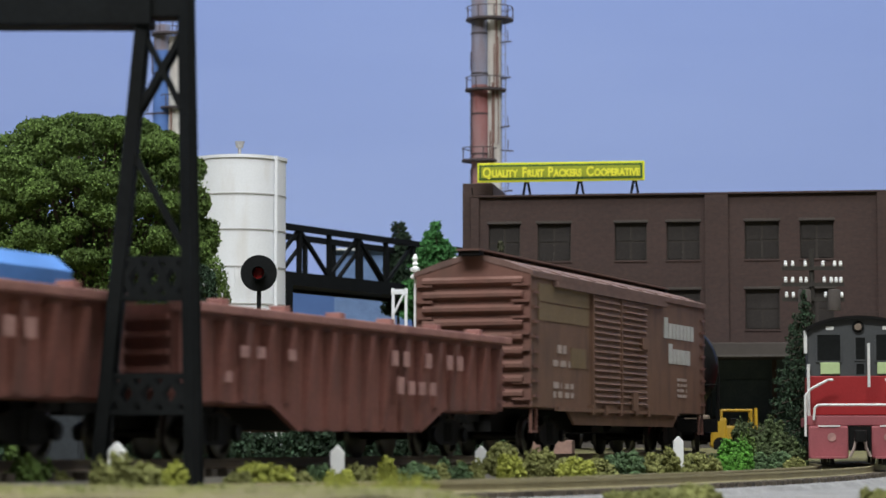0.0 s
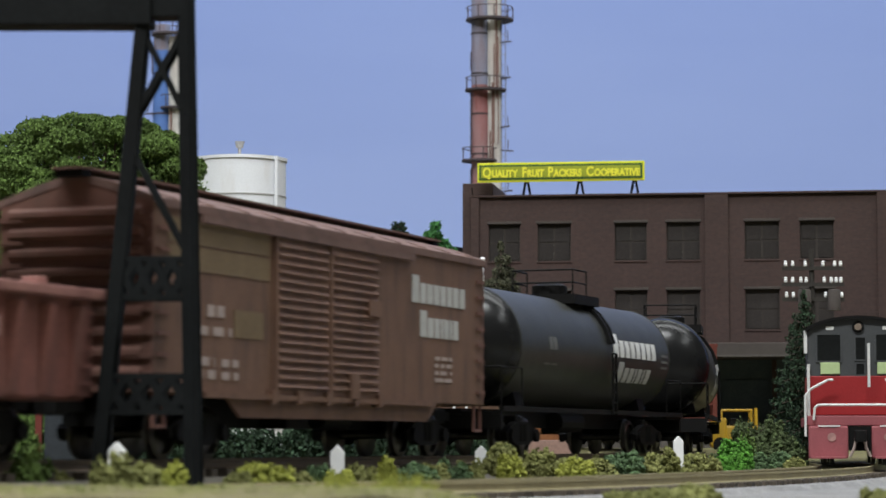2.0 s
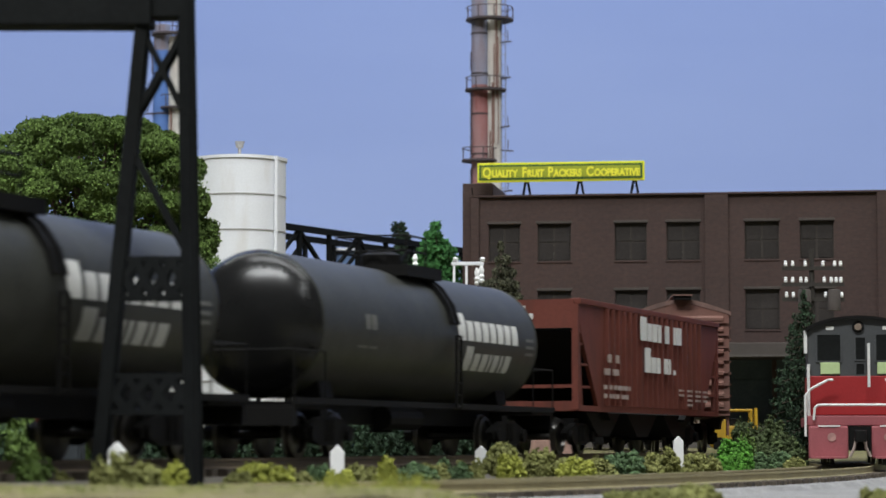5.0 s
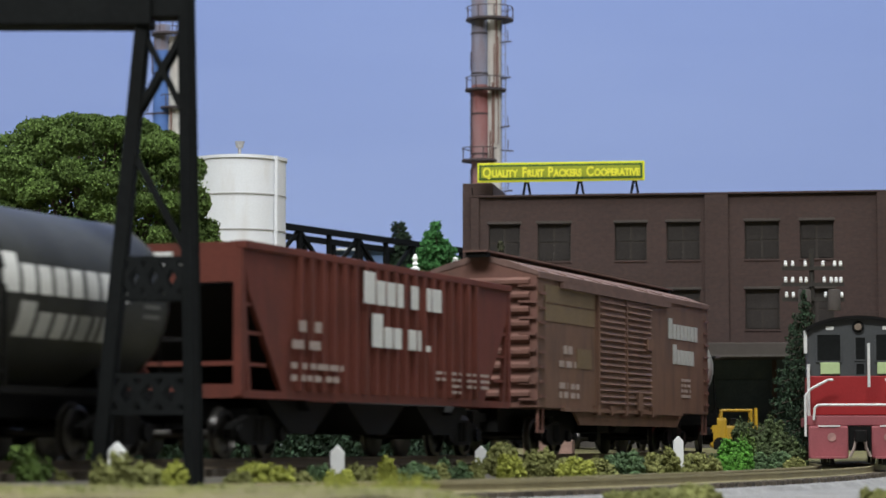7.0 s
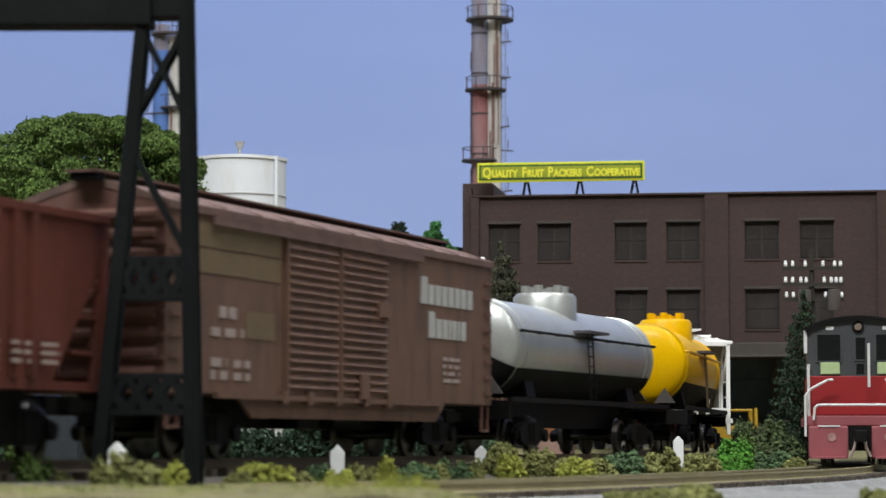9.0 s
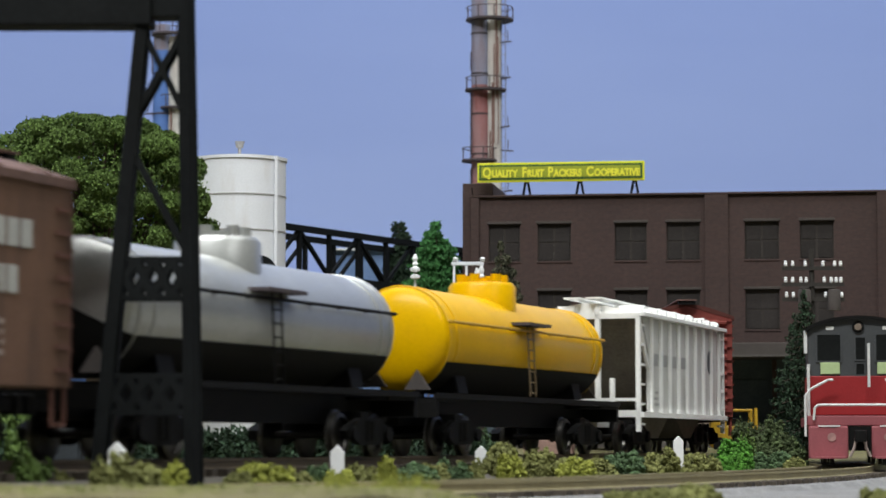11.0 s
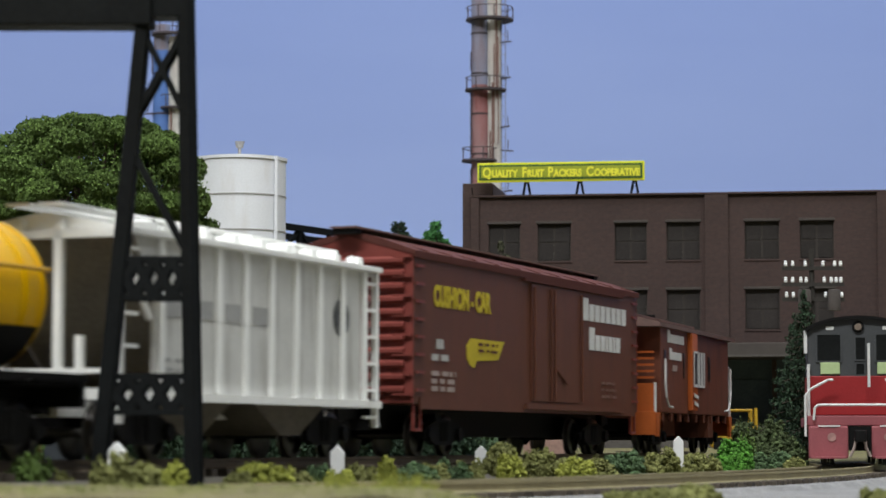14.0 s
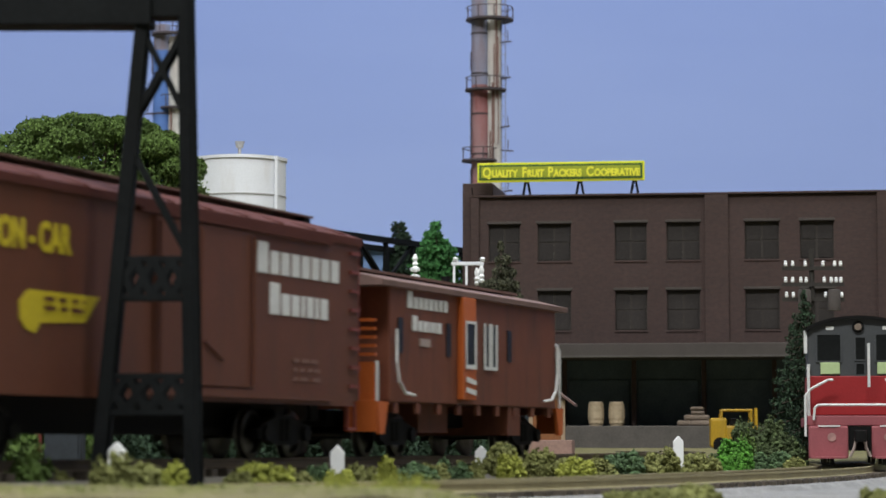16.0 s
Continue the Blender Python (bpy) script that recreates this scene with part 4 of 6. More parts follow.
def cushion_car():
    L_, W_, z0, z1, zr = 15.7, 2.85, 1.08, 4.20, 4.66
    t = thing("boxcar", P(0, 0, 0), "clean brown plug-door boxcar with yellow and white lettering", "boxcar", "boxcars")
    house_body(t, L_, W_, z0, z1, zr, "box2", "box2end", "roof2")
    y = -W_ / 2
    for s in (-1, 1):
        ribbed_end(t, s * (L_ / 2 + 0.034), s, W_, z0 + 0.15, z1 - 0.05, 11, "box2end", "bright red-brown ribbed end")
    part("side_sill", box(B(), -L_ / 2 + 0.3, L_ / 2 - 0.3, y - 0.03, y - 0.002, z0 - 0.10, z0 + 0.14), "box2", t)
    for a, b in ((-0.64, 0.78), (0.82, 3.1)):
        d = part("door", box(B(), a, b, y - 0.05, y - 0.003, z0 + 0.16, z1 - 0.22, 0.02), "box2", t, "flat plug door")
        bm = B()
        for x in (a + 0.1, b - 0.12):
            rod(bm, (x, y - 0.09, z0 + 0.2), (x, y - 0.09, z1 - 0.3), 0.03, 6)
        if a > 0:
            bar(bm, (a + 0.3, y - 0.08, 2.0), (a + 1.0, y - 0.08, 1.7), 0.03, 0.05)
        pieces("door_bar", bm, "box2", d)
    part("bottom_track", box(B(), -1.2, 6.4, y - 0.12, y - 0.004, z0 - 0.02, z0 + 0.10), "box2", t)
    part("door_track", box(B(), -1.2, 6.4, y - 0.10, y - 0.004, z1 - 0.2, z1 - 0.13), "roof2", t)
    road_name(t, y - 0.01, "white", ((3.27, 6.85, 3.30, 3.86, 3.72), (3.80, 6.34, 2.58, 3.15, 2.97)))
    cu = bpy.data.curves.new("lettering", "FONT")
    cu.body, cu.size, cu.extrude, cu.offset = "CUSHION - CAR", 0.60 * K, 0.008 * K, 0.024 * K
    cu.materials.append(M["ylet"])
    ob = new("lettering", cu)
    ob.parent = t
    bpy.context.view_layer.update()
    ob.matrix_basis = P(-6.74, y - 0.012, 3.15, 90, 0, 0) @ Matrix.Diagonal((3.44 * K / ob.dimensions.x, 1, 1, 1))
    bm = B()
    prism(bm, [(-4.62, 1.96), (-4.35, 1.90), (-4.20, 2.06), (-2.85, 2.12), (-2.42, 2.54), (-4.55, 2.54), (-4.80, 2.36), (-4.78, 2.10)], y - 0.016, y + 0.01, "y")
    part("emblem", bm, "ylet", t, "yellow winged emblem as a plain shape")
    data_lines(t, -4.1, y - 0.025, 2.40, 2, 1.2, 0.06, "box2", 9, 0.14)
    letters(t, -6.6, y - 0.01, 2.25, [0.2, 0.2], [0.16, 0.16], "faded2")
    data_lines(t, -6.85, y - 0.01, 2.0, 1, 1.0, 0.13, "faded2", 5)
    data_lines(t, -6.85, y - 0.01, 1.68, 3, 1.4, 0.10, "faded", 6, 0.16)
    data_lines(t, 4.8, y - 0.01, 1.75, 3, 1.2, 0.07, "dimlet", 7, 0.17)
    end_ladders(t, L_, W_, z0, z1 + 0.2, "box2end")
    couplers(t, L_)
    for s in (-1, 1):
        truck(t, s * (L_ / 2 - 2.6))
    part("cushion_gear", box(B(), -4.2, 4.2, -0.45, 0.45, 0.42, 0.56), "under", t)
    return t


M["dimlet"] = mat("dim_red_brown_lettering", (0.17, 0.09, 0.07), 0.6, vary=0.15)
M["roof2"] = mat("cushion_car_roof", (0.085, 0.028, 0.022), 0.75, vary=0.15, spec=0.15)


def gondola(load):
    L_, W_, z1 = 15.65, 2.95, 2.62
    t = thing("gondola", P(0, 0, 0), "faded red ribbed gondola with drop-belly sides" + (" carrying a blue load" if load else ""), "gondola", "gondolas")
    h, w = L_ / 2, W_ / 2
    for s in (-1, 1):
        bm = B()
        prism(bm, [(-h, 0.98), (-h + 3.6, 0.95), (-h + 4.7, 0.50), (h - 4.9, 0.50), (h - 3.6, 0.95), (h, 0.98), (h, z1 - 0.1), (-h, z1 - 0.1)], s * w - 0.05, s * w + 0.05, "y")
        part("side", bm, "gond", t)
        bm = B()
        for i in range(17):
            x = -h + 0.55 + i * (L_ - 1.1) / 16
            zb = 0.55 if -h + 4.6 < x < h - 4.8 else 1.0
            yy = s * (w + 0.05)
            A = [(x - 0.16, yy), (x - 0.09, yy + s * 0.19), (x + 0.09, yy + s * 0.19), (x + 0.16, yy)]
            lo = [bm.verts.new((a, b if abs(b - yy) < 0.01 else yy + s * 0.05, zb)) for a, b in A]
            hi = [bm.verts.new((a, b, z1 - 0.28)) for a, b in A]
            for k in range(3):
                bm.faces.new((lo[k], lo[k + 1], hi[k + 1], hi[k]))
            bm.faces.new(hi)
            bm.faces.new(lo)
        bmesh.ops.recalc_face_normals(bm, faces=bm.faces)
        pieces("side_post", bm, "gond", t)
        part("top_chord", box(B(), -h - 0.05, h + 0.05, min(s * (w - 0.14), s * (w + 0.27)), max(s * (w - 0.14), s * (w + 0.27)), z1 - 0.16, z1, 0.03), "gondin", t, "lighter pinkish top rim")
        x = s * h
        part("end", box(B(), x - 0.05, x + 0.05, -w + 0.05, w - 0.05, 0.98, z1 - 0.05), "gond", t)
        bm = B()
        for i in range(5):
            box(bm, min(x, x + s * 0.16), max(x, x + s * 0.16), -w + 0.1, w - 0.1, 1.15 + i * 0.29, 1.25 + i * 0.29)
        pieces("end_rib", bm, "gond", t)
        bm = B()
        ladder(bm, s * (h - 0.3), -w - 0.08, 1.05, 2.4, 5)
        pieces("side_ladder", bm, "gond", t)
    bm = B()
    for i in range(6):
        x = -h + 1.6 + i * (L_ - 3.2) / 5
        box(bm, x - 0.12, x + 0.12, -w - 0.12, -w + 0.2, z1 + 0.002, z1 + 0.12, 0.02)
        box(bm, x - 0.12, x + 0.12, w - 0.2, w + 0.12, z1 + 0.002, z1 + 0.12, 0.02)
    pieces("stake_pocket", bm, "gondin", t)
    part("floor", box(B(), -h + 0.06, h - 0.06, -w + 0.06, w - 0.06, 0.92, 1.06), "gond", t)
    y = -w - 0.15
    letters(t, 0.9, -w - 0.25, 1.80, [0.30] * 8, [0.3, 0.3, -0.3, 0.3, -0.3, 0.3, 0.3, -0.3], "fadedpink", gap=0.30)
    letters(t, 1.2, -w - 0.25, 1.25, [0.34, 0.26, 0.26, 0.26], [0.3, 0.3, 0.3, 0.3], "fadedpink", gap=0.28)
    letters(t, -5.9, -w - 0.25, 1.75, [0.2] * 4, [0.3, 0.3, -0.3, 0.3], "fadedpink", gap=0.35)
    letters(t, -6.4, -w - 0.12, 1.32, [0.18], [0.4], "fadedpink")
    if load:
        bm = B()
        prism(bm, [(-1.1, 1.06), (1.1, 1.06), (1.1, 2.93), (0.8, 3.18), (-0.8, 3.18), (-1.1, 2.93)], -h + 3, h - 0.9, "x")
        box(bm, -h + 3, h - 3.2, -0.9, 0.9, 3.182, 3.43, 0.05)
        part("tarpaulin_load", bm, "lightblue", t, "blue wrapped load")
    couplers(t, L_)
    for s in (-1, 1):
        truck(t, s * (L_ / 2 - 2.2))
    part("centre_sill", box(B(), -h + 0.2, h - 0.2, -0.3, 0.3, 0.52, 0.918), "under", t)
    return t


M["faded2"] = mat("dusty_white_lettering", (0.45, 0.45, 0.43), 0.6, vary=0.15)
M["dimgrey"] = mat("dim_grey_lettering", (0.13, 0.13, 0.12), 0.6, vary=0.15)
M["fadedpink"] = mat("worn_white_lettering", (0.36, 0.20, 0.18), 0.7, vary=0.35, fine=5)


def capsule(r, half, head, n=40):
    prof = []
    for k in range(9):
        a = math.pi / 2 * k / 8
        prof.append((r * math.sin(a), -half - head * math.cos(a)))
    for k in range(9):
        a = math.pi / 2 * (1 - k / 8)
        prof.append((r * math.sin(a), half + head * math.cos(a)))
    return lathe(B(), prof, n, Matrix.Rotation(radians(90), 4, "Y"))


def tank_frame(t, half, z, w=1.35, rails=True):
    for s in (-1, 1):
        part("side_rail", box(B(), -half, half, s * w - 0.06, s * w + 0.06, z - 0.05, z + 0.07), "under", t)
        x = s * half
        bm = B()
        box(bm, min(x, x - s * 1.5), max(x, x - s * 1.5), -w, w, z - 0.12, z - 0.052)
        box(bm, min(x, x - s * 0.15), max(x, x - s * 0.15), -w, w, z - 0.45, z - 0.122)
        part("end_platform", bm, "under", t)
        bm = B()
        for a in (-w, w):
            rod(bm, (x, a, z + 0.07), (x, a, z + 0.95), 0.018, 6)
        rod(bm, (x, -w, z + 0.95), (x, w, z + 0.95), 0.018, 6)
        rod(bm, (x - s * 1.4, -w, z + 0.95), (x, -w, z + 0.95), 0.018, 6)
        rod(bm, (x - s * 1.4, -w, z), (x - s * 1.4, -w, z + 0.95), 0.018, 6)
        if rails:
            part("handrail", bm, "under", t)
        bm = B()
        prism(bm, [(-0.95, z + 0.1), (0.95, z + 0.1), (0.85, z + 0.55), (0.5, z + 0.35), (-0.5, z + 0.35), (-0.85, z + 0.55)], s * (half - 2.4) - 0.3, s * (half - 2.4) + 0.3, "x")
        part("saddle", bm, "under", t)
    part("centre_sill", box(B(), -half + 0.2, half - 0.2, -0.30, 0.30, 0.66, z + 0.02), "under", t)


def black_tank():
    r, half, head, cz = 1.39, 6.1, 0.75, 2.55
    t = thing("tank_car", P(0, 0, 0), "glossy black tank car with white lettering", "tank car", "tank cars")
    turn = Matrix.Rotation(radians(90), 4, "Y")
    part("tank", lathe(B(), [(r, -half), (r, half)], 48, turn), "black", t, "matt black cylindrical shell", smooth=40, at=P(0, 0, cz))
    # heads darker and glossier than the shell
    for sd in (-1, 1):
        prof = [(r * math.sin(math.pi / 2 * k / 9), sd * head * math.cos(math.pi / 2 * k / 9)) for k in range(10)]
        part("tank_head", lathe(B(), prof, 48, turn), "gloss", t, "darker glossy black domed head", smooth=40, at=P(sd * half, 0, cz))
    for x in (-half, half):
        part("head_seam", lathe(B(), [(r + 0.001, -0.04), (r + 0.02, 0), (r + 0.001, 0.04)], 40, Matrix.Rotation(radians(90), 4, "Y")), "black", t, at=P(x, 0, cz), smooth=30)
    # manway platform, ladder and railings
    bm = B()
    for x in (0.55, 0.83):
        for k in range(10):
            a, b = radians(10 + k * 17), radians(10 + (k + 1) * 17)
            bar(bm, (x, -(r + 0.07) * math.cos(a), (r + 0.07) * math.sin(a)), (x, -(r + 0.07) * math.cos(b), (r + 0.07) * math.sin(b)), 0.10, 0.10)
    bmesh.ops.translate(bm, verts=bm.verts, vec=(0, 0, cz))
    pieces("strap_link", bm, "under", t)
    bm = B()
    for s in (-1, 1):
        for x in (0.55, 0.83):
            rod(bm, (x, s * (r + 0.12), cz), (x, s * (r + 0.12), 1.0), 0.035, 6)
        for k in range(7):
            rod(bm, (0.55, s * (r + 0.12), 1.05 + k * 0.25), (0.83, s * (r + 0.12), 1.05 + k * 0.25), 0.025, 5)
    pieces("ladder_bar", bm, "under", t)
    bm = B()
    box(bm, -1.0, 1.0, -1.0, 1.0, cz + r - 0.18, cz + r + 0.06)
    lathe(bm, [(0.45, cz + r), (0.45, cz + r + 0.32), (0.2, cz + r + 0.42), (0, cz + r + 0.42)], 20)
    part("manway", bm, "under", t)
    bm = B()
    for x in (-0.55, 0.55):
        for yy in (-0.8, 0.8):
            rod(bm, (x, yy, cz + r - 0.1), (x, yy, cz + r + 0.7), 0.022, 6)
    for z in (0.38, 0.7):
        for yy in (-0.8, 0.8):
            rod(bm, (-0.55, yy, cz + r + z), (0.55, yy, cz + r + z), 0.022, 6)
        rod(bm, (-0.55, -0.8, cz + r + z), (-0.55, 0.8, cz + r + z), 0.022, 6)
    pieces("railing_bar", bm, "under", t)

    def wrap(x, a0, widths, h, material, gap):
        """Letter blocks bent to the tank's curve."""
        bm = B()
        for k, w in enumerate(widths):
            hh = h * (1.36 if k == 0 and h > 0.3 else 1)
            n = 4
            for i in range(n):
                za, zb = a0 + hh * i / n, a0 + hh * (i + 1) / n
                v = []
                for (xx, z) in ((x, za), (x + w, za), (x + w, zb), (x, zb)):
                    ang = z / r
                    v.append(bm.verts.new((xx, -(r + 0.012) * math.cos(ang), (r + 0.012) * math.sin(ang))))
                bm.faces.new(v)
            x += w + gap
        return part("lettering", bm, material, t, at=P(0, 0, cz))
    wrap(0.98, -0.06, [0.46] + [0.375] * 7, 0.44, "white", 0.10)
    wrap(1.50, -0.72, [0.46, 0.38, 0.36, 0.15, 0.34, 0.15, 0.38], 0.40, "faded2", 0.115)
    wrap(-4.1, -0.05, [0.26, 0.26], 0.30, "dimgrey", 0.05)
    wrap(-4.4, -0.42, [0.5, 0.4], 0.05, "dimgrey", 0.1)
    for k in range(3):
        wrap(5.30, 0.05 - 0.16 * k, [0.55], 0.07, "dimgrey", 0.1)
    tank_frame(t, 7.35, 1.05)
    couplers(t, 14.9)
    for s in (-1, 1):
        truck(t, s * 5.1)
    bm = B()
    rod(bm, (-1.2, -0.5, 0.8), (0.6, -0.5, 0.8), 0.25, 12)
    rod(bm, (0, 0, 0.5), (0, 0, 1.2), 0.25, 10)
    part("outlet_gear", bm, "under", t)
    return t


def dome_tank(paint, label):
    r, half, head, cz = 1.14, 5.35, 0.42, 2.54
    t = thing("tank_car", P(0, 0, 0), label, "tank car", "tank cars")
    tk = part("tank", capsule(r, half, head), paint, t, smooth=40, at=P(0, 0, cz))
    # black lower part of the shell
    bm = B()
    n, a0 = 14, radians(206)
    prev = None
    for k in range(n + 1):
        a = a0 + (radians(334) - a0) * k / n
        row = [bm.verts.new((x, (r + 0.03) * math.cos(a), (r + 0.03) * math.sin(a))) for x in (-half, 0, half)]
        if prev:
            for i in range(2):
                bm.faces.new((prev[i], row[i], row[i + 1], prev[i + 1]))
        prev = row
    part("lower_shell", bm, "under", t, "black lower shell", smooth=40, at=P(0, 0, cz))
    if paint == "silver":
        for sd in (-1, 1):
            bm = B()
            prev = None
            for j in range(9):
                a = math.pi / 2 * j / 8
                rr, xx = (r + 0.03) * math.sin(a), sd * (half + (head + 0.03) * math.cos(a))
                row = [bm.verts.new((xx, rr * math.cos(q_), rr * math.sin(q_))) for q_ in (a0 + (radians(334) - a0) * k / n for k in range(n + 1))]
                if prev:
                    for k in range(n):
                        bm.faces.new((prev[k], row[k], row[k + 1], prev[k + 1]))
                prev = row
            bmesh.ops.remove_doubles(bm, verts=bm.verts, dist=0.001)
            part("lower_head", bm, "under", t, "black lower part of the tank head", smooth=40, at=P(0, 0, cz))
    for x in (-half, -half + 0.5, half - 0.5, half):
        part("band", lathe(B(), [(r + 0.001, -0.06), (r + 0.025, -0.05), (r + 0.025, 0.05), (r + 0.001, 0.06)], 40, Matrix.Rotation(radians(90), 4, "Y")), paint, t, at=P(x, 0, cz), smooth=30)
    bm = B()
    lathe(bm, [(0.82, 0.5), (0.80, 1.40), (0.72, 1.50), (0, 1.56)], 28)
    part("dome", bm, paint, t, "expansion dome", smooth=40, at=P(-0.30, 0, cz))
    bm = B()
    for a in range(6):
        rod(bm, (0.5 * math.cos(a * 1.05), 0.5 * math.sin(a * 1.05), 1.48), (0.5 * math.cos(a * 1.05), 0.5 * math.sin(a * 1.05), 1.70), 0.12, 10)
    lathe(bm, [(0.3, 1.5), (0.3, 1.62), (0, 1.64)], 16)
    bmesh.ops.translate(bm, verts=bm.verts, vec=(-0.30, 0, cz))
    pieces("dome_valve", bm, paint, t, smooth=40)
    bm = B()
    box(bm, -1.1, 0.55, -r - 0.30, -r + 0.35, cz + 0.46, cz + 0.53)
    box(bm, -1.1, 0.55, r - 0.35, r + 0.30, cz + 0.46, cz + 0.53)
    part("dome_platform", bm, "platform", t)
    bm = B()
    for s in (-1, 1):
        yy = s * (r + 0.07)
        rod(bm, (-half - 0.05, yy, cz + 0.35), (half + 0.05, yy, cz + 0.35), 0.035, 6)
        for k in range(9):
            x = -half + k * half / 4
            rod(bm, (x, s * (r - 0.1), cz + 0.35), (x, yy, cz + 0.35), 0.04, 6)
    part("handrail", bm, "under" if paint == "silver" else "yshade", t)
    bm = B()
    for s in (-1, 1):
        for x in (-0.5, -0.12):
            rod(bm, (x, s * (r + 0.06), cz + 0.46), (x, s * (r + 0.14), 1.36), 0.022, 6)
        for k in range(6):
            rod(bm, (-0.5, s * (r + 0.11), 1.44 + k * 0.25), (-0.12, s * (r + 0.11), 1.44 + k * 0.25), 0.018, 5)
    pieces("ladder_bar", bm, "under" if paint == "silver" else "ochre", t)
    for s in (-1, 1):
        x = s * (half + head + 0.02)
        bm = B()
        prism(bm, [(-0.85, 1.42), (-0.55, 1.85), (-0.25, 1.42)], x - 0.03, x + 0.03, "x")
        part("placard", bm, "lintel", t)
    tank_frame(t, 6.45, 1.27, 1.25, False)
    couplers(t, 13.0)
    for s in (-1, 1):
        truck(t, s * 4.4)
    return t


def open_hopper():
    L_, W_, z0, z1 = 13.66, 3.0, 1.20, 3.80
    t = thing("hopper_car", P(0, 0, 0), "oxide-red ribbed open hopper with broken white lettering", "hopper car", "hopper cars")
    h, w = L_ / 2, W_ / 2
    for s in (-1, 1):
        bm = B()
        prism(bm, [(-h + 1.6, z0), (h - 1.6, z0), (h - 0.2, z1 - 0.85), (h, z1 - 0.1), (-h, z1 - 0.1), (-h + 0.2, z1 - 0.85)], s * w - 0.05, s * w + 0.05, "y")
        part("side", bm, "hop", t)
        bm = B()
        for i in range(19):
            x = -h + 2.25 + i * (L_ - 4.5) / 18
            prism(bm, [(x - 0.09, s * (w + 0.05)), (x - 0.05, s * (w + 0.15)), (x + 0.05, s * (w + 0.15)), (x + 0.09, s * (w + 0.05))], z0 + 0.02, z1 - 0.14, "z")
        pieces("side_rib", bm, "hop", t)
        part("top_chord", box(B(), -h - 0.02, h + 0.02, s * w - 0.12, s * w + 0.17, z1 - 0.14, z1, 0.02), "hop", t)
        part("side_sill", box(B(), -h, h, s * w - 0.06, s * w + 0.08, z0 - 0.14, z0 - 0.001), "hop", t)
        x = s * h
        bm = B()
        for yy in (-w + 0.02, w - 0.02):
            box(bm, x - 0.08, x + 0.08, yy - 0.08, yy + 0.08, z0 - 0.1, z1 - 0.14)
            bar(bm, (x - s * 0.3, yy, z0), (x - s * 0.02, yy, z1 - 0.5), 0.1, 0.14)
            for zz in (z0 + 0.45, z0 + 1.0, z0 + 1.5):
                box(bm, min(x, x - s * 1.0), max(x, x - s * 1.0), yy - 0.04, yy + 0.04, zz - 0.03, zz + 0.03)
        box(bm, x - 0.06, x + 0.06, -w, w, z0 - 0.14, z0 + 0.1)
        box(bm, x - 0.05, x + 0.05, -w, w, z0 + 0.42, z0 + 0.5)
        part("end_post", bm, "hop", t)
        part("end_sheet", box(B(), x - 0.06, x + 0.06, -w + 0.05, w - 0.05, z1 - 0.72, z1 - 0.02), "hop", t)
        bm = B()
        bar(bm, (x - s * 0.05, 0, z1 - 0.75), (x - s * 3.2, 0, z0 - 0.3), 2 * w - 0.2, 0.08)
        part("slope_sheet", bm, "under", t)
    bm = B()
    box(bm, -h - 0.085, -h - 0.062, -0.40, 0.45, z1 - 0.50, z1 - 0.36)
    box(bm, -h - 0.085, -h - 0.062, -0.20, 0.22, z1 - 0.29, z1 - 0.17)
    part("lettering", bm, "white", t)
    for k in (-3.6, 0, 3.6):
        bm = B()
        prism(bm, [(k - 1.5, z0 - 0.15), (k + 1.5, z0 - 0.15), (k + 0.5, 0.45), (k - 0.5, 0.45)], -w + 0.3, w - 0.3, "y")
        part("discharge_hopper", bm, "under", t)
    y = -w - 0.16
    # lettering broken by the ribs
    letters(t, -1.70, y, 2.97, [0.62, 0.47, 0.47, 0.47, 0, 0.47, 0, 0.47, 0.47], [0.50, 0.40, 0.40, 0.30, -0.22, 0.34, -0.26, 0.20, 0.46], "white", gap=0.12)
    letters(t, -1.30, y, 2.14, [0.65, 0.41, 0.41, 0, 0.41, 0.41, 0.12, 0.12], [0.48, 0.38, 0.34, -0.16, 0.36, 0.14, -0.05, 0.20], "white", gap=0.13)
    letters(t, -4.70, y, 2.30, [0.20, 0.20], [0.26, 0.26], "faded", gap=0.42)
    letters(t, -5.0, y, 1.98, [0.16, 0.16], [0.45, 0.45], "faded", gap=0.30)
    data_lines(t, -5.04, y, 1.62, 2, 2.3, 0.11, "faded", 8, 0.22)
    for k, (x_, n_) in enumerate(((2.1, 2), (3.0, 4), (3.9, 3), (4.75, 3))):
        data_lines(t, x_, y, 1.70, n_, 0.5, 0.06, "faded", 12 + k, 0.13)
    part("centre_sill", box(B(), -h + 0.1, h - 0.1, -0.3, 0.3, 0.62, z0 - 0.16), "under", t)
    couplers(t, L_)
    for s in (-1, 1):
        truck(t, s * (h - 1.7))
    return t


